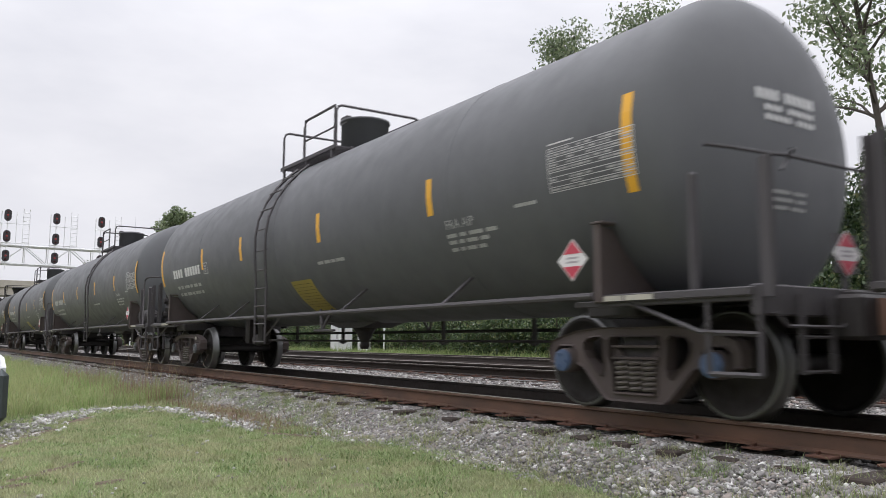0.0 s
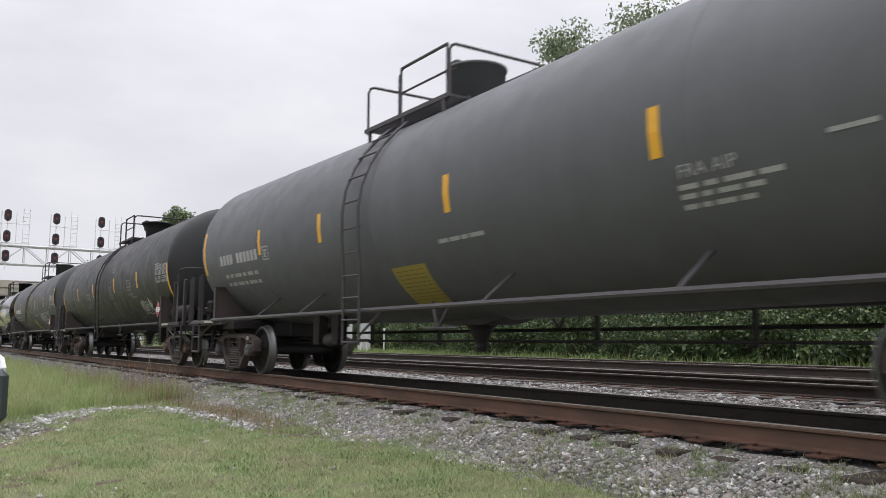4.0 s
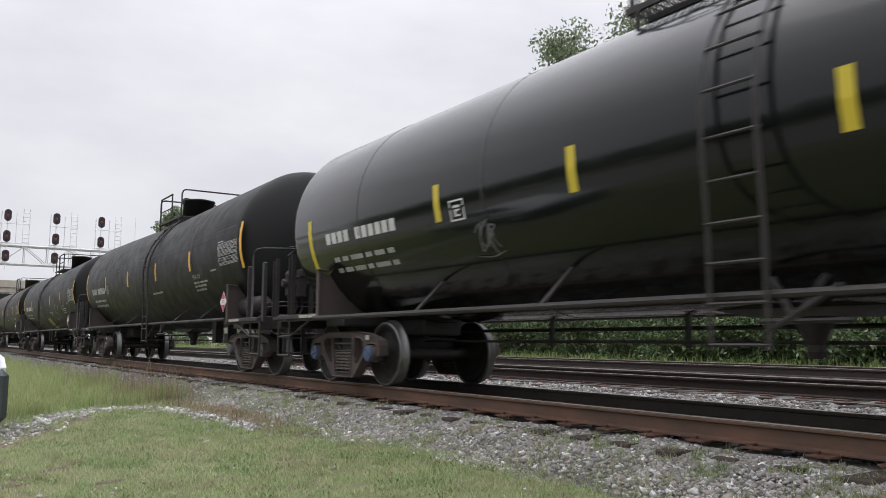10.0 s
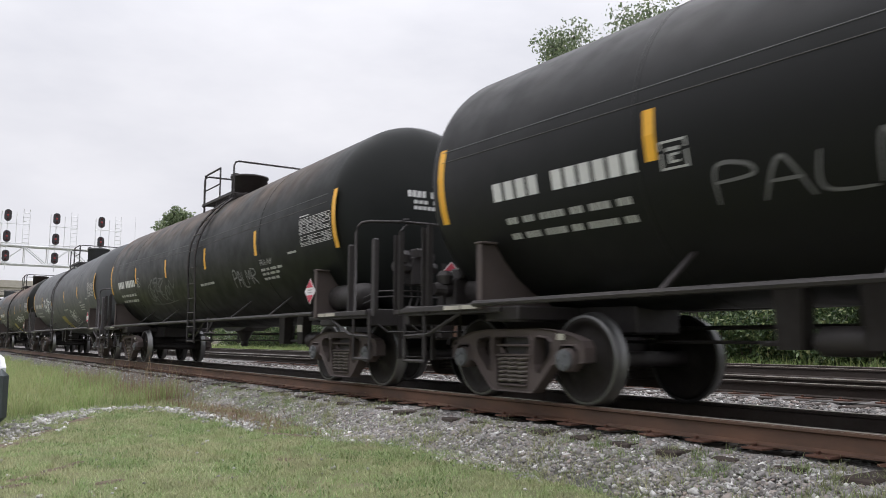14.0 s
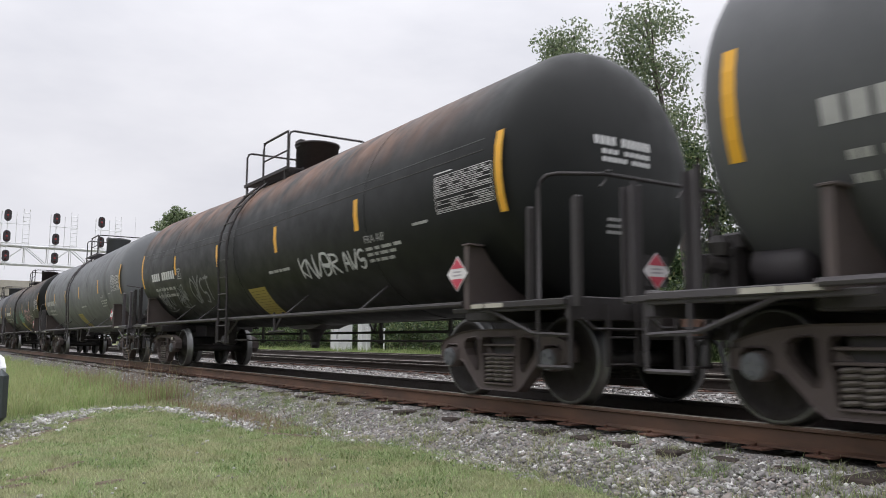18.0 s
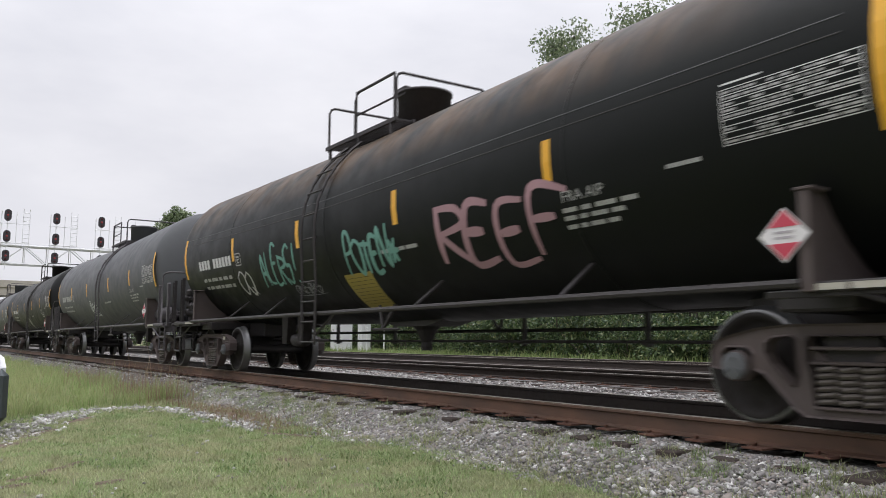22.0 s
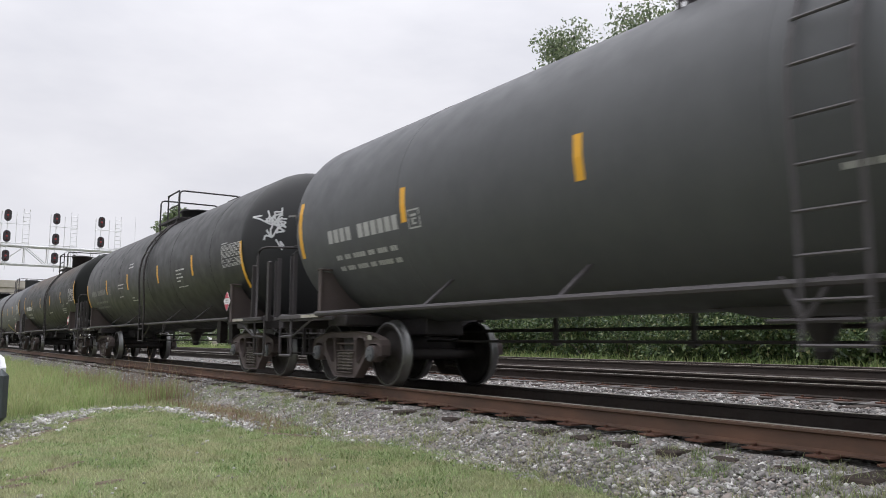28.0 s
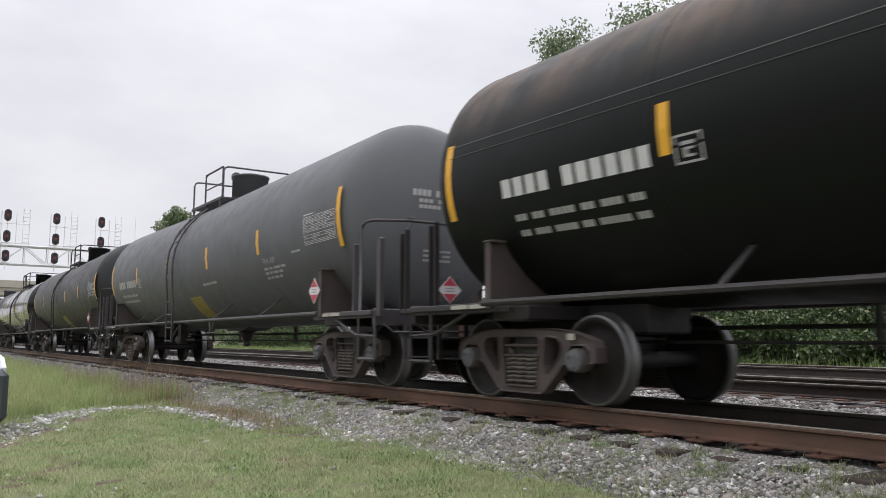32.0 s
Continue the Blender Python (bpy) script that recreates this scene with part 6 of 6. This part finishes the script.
def shrub(x, y, h, w, seed, per=46):
    rng = random.Random(seed)
    z0 = float(ground_z(np.float64(x), np.float64(y)))
    t = thing("shrub", "leafy green shrub in the overgrown trackside", "shrub", "trackside shrubs", pose(x, y, z0))
    stems = bmesh.new()
    tips = []
    for i in range(7):
        pts = limb(stems, (rng.uniform(-0.3, 0.3), rng.uniform(-0.3, 0.3), -0.1), (rng.uniform(-0.8, 0.8), rng.uniform(-0.8, 0.8), 1.0), h * rng.uniform(0.6, 1.05), 0.03, 0.008, rng, 0.3, 5)
        tips += [pts[k] + Vector((rng.uniform(-w, w) * 0.35, rng.uniform(-w, w) * 0.35, rng.uniform(-0.2, 0.2))) for k in (1, 2, 3, 4, 5, 5)]
    part("stem", stems, BARK, t)
    part("foliage", leaf_cloud("foliage", np.array([tuple(p) for p in tips]), 0.42, per, 0.12, seed), VINE, t)


for i in range(30):
    shrub(1.0 - i * 0.95 + rs.uniform(-0.3, 0.3), 12.5 + rs.uniform(-0.3, 0.4), rs.uniform(1.3, 2.2), 1.0, 200 + i, 84)
for i in range(30):
    shrub(0.5 - i * 1.9 + rs.uniform(-0.4, 0.4), 14.0 + rs.uniform(-0.4, 0.7), rs.uniform(2.2, 3.4), 1.3, 240 + i, 84)
for i in range(30):
    shrub(1.5 - i * 2.2 + rs.uniform(-0.5, 0.5), 16.4 + rs.uniform(-0.6, 0.8), rs.uniform(2.4, 3.4), 1.6, 320 + i, 84)
for i in range(18):
    shrub(-52 - i * 3.0 + rs.uniform(-1, 1), 15.0 + rs.uniform(-1, 1.5), rs.uniform(2.0, 3.4), 1.6, 280 + i, 50)
# taller growth behind closes the view below the trees
for i in range(14):
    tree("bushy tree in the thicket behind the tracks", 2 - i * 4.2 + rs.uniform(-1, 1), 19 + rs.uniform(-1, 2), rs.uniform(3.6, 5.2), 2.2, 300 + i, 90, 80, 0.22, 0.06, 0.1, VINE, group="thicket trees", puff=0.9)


# the dark row of trees across the lawn, mirrored in the shiny tank
for i in range(19):
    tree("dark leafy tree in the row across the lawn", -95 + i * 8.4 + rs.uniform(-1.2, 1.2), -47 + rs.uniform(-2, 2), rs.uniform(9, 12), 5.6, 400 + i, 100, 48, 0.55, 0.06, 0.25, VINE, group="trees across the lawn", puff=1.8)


# equipment cabinets beyond the tracks
def cabinet(x, y, w, d, h):
    z0 = float(ground_z(np.float64(x), np.float64(y)))
    c = thing("equipment_cabinet", "off-white metal trackside equipment cabinet", "cabinet", at=pose(x, y, z0))
    part("body", box(bmesh.new(), -w / 2, w / 2, -d / 2, d / 2, 0.08, h, 0.02), CABINET, c)
    part("base", box(bmesh.new(), -w / 2 - 0.05, w / 2 + 0.05, -d / 2 - 0.05, d / 2 + 0.05, -0.3, 0.08, 0.01), CONCRETE, c)
    part("roof", box(bmesh.new(), -w / 2 - 0.04, w / 2 + 0.04, -d / 2 - 0.04, d / 2 + 0.04, h, h + 0.05, 0.01), CABINET, c)
    door = part("door", box(bmesh.new(), -w / 2 + 0.05, w / 2 - 0.05, -d / 2 - 0.02, -d / 2 - 0.002, 0.15, h - 0.08, 0.006), CABINET, c)
    part("handle", box(bmesh.new(), w / 2 - 0.16, w / 2 - 0.12, -d / 2 - 0.05, -d / 2 - 0.02, h * 0.45, h * 0.6, 0.005), STEEL_GREY, door)


cabinet(-38.6, 12.6, 1.0, 0.8, 1.75)
cabinet(-36.6, 12.9, 0.5, 0.5, 1.6)
for x, y, h in ((-35.4, 12.4, 1.3), (-34.0, 12.6, 1.2), (-36.0, 12.4, 1.1)):
    p = thing("marker_post", "slim pale marker post", "post", "marker posts", pose(x, y, float(ground_z(np.float64(x), np.float64(y)))))
    part("shaft", tube(bmesh.new(), [(0, 0, -0.3), (0, 0, h)], 0.035, 8), GALV, p)
    part("cap", box(bmesh.new(), -0.05, 0.05, -0.05, 0.05, h, h + 0.06, 0.01), GALV, p)


# signal bridge across the tracks
SB = -85.0
bridge = thing("signal_bridge", "galvanised lattice signal bridge with three-headed masts", "signal bridge", at=pose(SB, 0, 0))


def bars3(pairs, r, n=5):
    bm = bmesh.new()
    for p, q in pairs:
        tube(bm, (p, q), r, n)
    return bm


ZB, ZT, Y0, Y1 = 7.68, 9.42, -6.0, 16.0
for x in (-0.6, 0.6):
    for z in (ZB, ZT):
        part("chord", bars3([((x, Y0, z), (x, Y1, z))], 0.09), GALV, bridge)
pan = 2.0
k = int((Y1 - Y0) / pan)
for x in (-0.6, 0.6):
    web = []
    for i in range(k):
        ya, yb = Y0 + i * pan, Y0 + (i + 1) * pan
        web += [((x, ya, ZB), (x, ya, ZT)), ((x, ya, ZB if i % 2 else ZT), (x, yb, ZT if i % 2 else ZB))]
    part("lattice", bars3(web, 0.045), GALV, bridge)
part("deck_grating", box(bmesh.new(), -0.55, 0.55, Y0, Y1, ZT + 0.08, ZT + 0.13), GALV, bridge)
for y in (Y0, Y1):
    legs = [((x, y, -0.6), (x, y, ZT)) for x in (-0.6, 0.6)] + [((-0.6, y, z), (0.6, y, z + 1.2)) for z in np.arange(0, ZT - 1.3, 1.3)]
    part("tower_leg", bars3(legs, 0.1), GALV, bridge)


def oval(bm, y, z, x, w, h, thick):
    o = [(y + w * math.cos(t) * 0.5, z + (h - w) / 2 * (1 if math.sin(t) >= 0 else -1) + w * math.sin(t) * 0.5) for t in (2 * math.pi * (k + 0.5) / 20 for k in range(20))]
    return prism(bm, o, x, x + thick, axis='x')


for y in (0.4, 4.55, 8.6):
    mast = part("signal_mast", bars3([((0.7, y, ZB - 0.6), (0.7, y, 12.4)), ((0.7, y - 0.5, ZT), (0.7, y - 0.5, 12.6))], 0.045), GALV, bridge)
    lad = [((0.9, y + 1.3 + s, ZT), (0.9, y + 1.3 + s, 12.9)) for s in (0.0, 0.55)] + [((0.9, y + 1.3, z), (0.9, y + 1.85, z)) for z in np.arange(ZT + 0.3, 12.9, 0.4)]
    part("mast_ladder", bars3(lad, 0.03, 4), GALV, bridge)
    part("mast_platform", bars3([((0.8, y - 0.6, 11.45), (0.8, y + 1.9, 11.45)), ((0.8, y - 0.6, ZT + 0.2), (0.8, y + 1.9, ZT + 0.2)), ((0.8, y + 0.75, ZT), (0.8, y + 0.75, 12.5))], 0.04), GALV, bridge)
    for z in (12.2, 10.22, 8.38):
        hd = part("signal_head", oval(bmesh.new(), y, z, 0.85, 0.62, 1.1, 0.1), SIGNAL_BLACK, bridge, "black oval signal head with three lenses")
        for m, dz in enumerate((0.32, 0.0, -0.32)):
            bm = bmesh.new()
            part("lens", lathe(bm, [(0.95, 0.1), (0.98, 0.09), (0.99, 0.01)], 12, 'x', (0, y, z + dz)), LENS_LIT if m == 1 else LENS, hd)

pole = thing("antenna_pole", "thin far antenna pole", "pole", at=pose(-85, 12.0, 0))
part("shaft", tube(bmesh.new(), [(0, 0, -0.5), (0, 0, 10.0)], 0.06, 6), GALV, pole)
part("whip", tube(bmesh.new(), [(0, 0, 10.0), (0, 0, 13.2)], 0.02, 5), GALV, pole)

# road bridge beyond
road = thing("road_bridge", "beige concrete road bridge over the tracks", "bridge", at=pose(-150, 0, 0))
part("girder", box(bmesh.new(), -3, 3, -60, 70, 7.7, 9.0, 0.05), CONCRETE, road)
part("parapet", box(bmesh.new(), 2.6, 3.2, -60, 70, 9.0, 10.2, 0.04), CONCRETE, road)
part("parapet", box(bmesh.new(), -3.2, -2.6, -60, 70, 9.0, 10.2, 0.04), CONCRETE, road)
for y in (-40, -18, 16, 42):
    part("pier", box(bmesh.new(), -1.2, 1.2, y - 0.8, y + 0.8, -1, 7.4, 0.05), CONCRETE, road)


# parked car at the edge of the gravel
def parked_car(at):
    c = thing("parked_car", "white parked car with grey plastic bumper", "car", at=at)
    lower = [(-2.2, 0.3), (-2.25, 0.82), (-2.1, 0.97), (-0.9, 1.05), (1.2, 1.08), (2.1, 1.0), (2.26, 0.84), (2.2, 0.3)]
    body = prism(bmesh.new(), lower, -0.86, 0.86)
    bmesh.ops.bevel(body, geom=body.edges[:], offset=0.07, segments=2, affect='EDGES')
    part("body", body, CAR_WHITE, c)
    cabin = prism(bmesh.new(), [(-1.1, 1.02), (-0.5, 1.54), (1.0, 1.57), (1.8, 1.02)], -0.62, 0.62)
    bmesh.ops.bevel(cabin, geom=cabin.edges[:], offset=0.06, segments=2, affect='EDGES')
    part("cabin", cabin, CAR_WHITE, c)
    for s in (-1, 1):
        part("side_cladding", box(bmesh.new(), -2.1, 2.1, min(s * 0.85, s * 0.875), max(s * 0.85, s * 0.875), 0.16, 0.62, 0.01), CAR_TRIM, c, "grey plastic side cladding")
    for s in (-1, 1):
        part("bumper", box(bmesh.new(), s * 2.12 - 0.2, s * 2.12 + 0.2, -0.885, 0.885, 0.14, 0.8, 0.08), CAR_TRIM, c, "grey plastic bumper")
        part("side_window", prism(bmesh.new(), [(-0.95, 1.1), (-0.46, 1.48), (0.95, 1.5), (1.6, 1.1)], s * 0.618, s * 0.63), GLASS_DARK, c)
        for x in (-1.35, 1.4):
            w = part("wheel", lathe(bmesh.new(), [(s * 0.68, 0.12), (s * 0.68, 0.32), (s * 0.88, 0.32), (s * 0.89, 0.22)], 20, 'y', (x, 0, 0.32)), RUBBER, c)
            part("hubcap", lathe(bmesh.new(), [(s * 0.88, 0.2), (s * 0.9, 0.15), (s * 0.905, 0.01)], 16, 'y', (x, 0, 0.32)), GALV, w)
    return c


parked_car(pose(-13.3, -6.66, -0.52, 0, 0, 8))

motions()
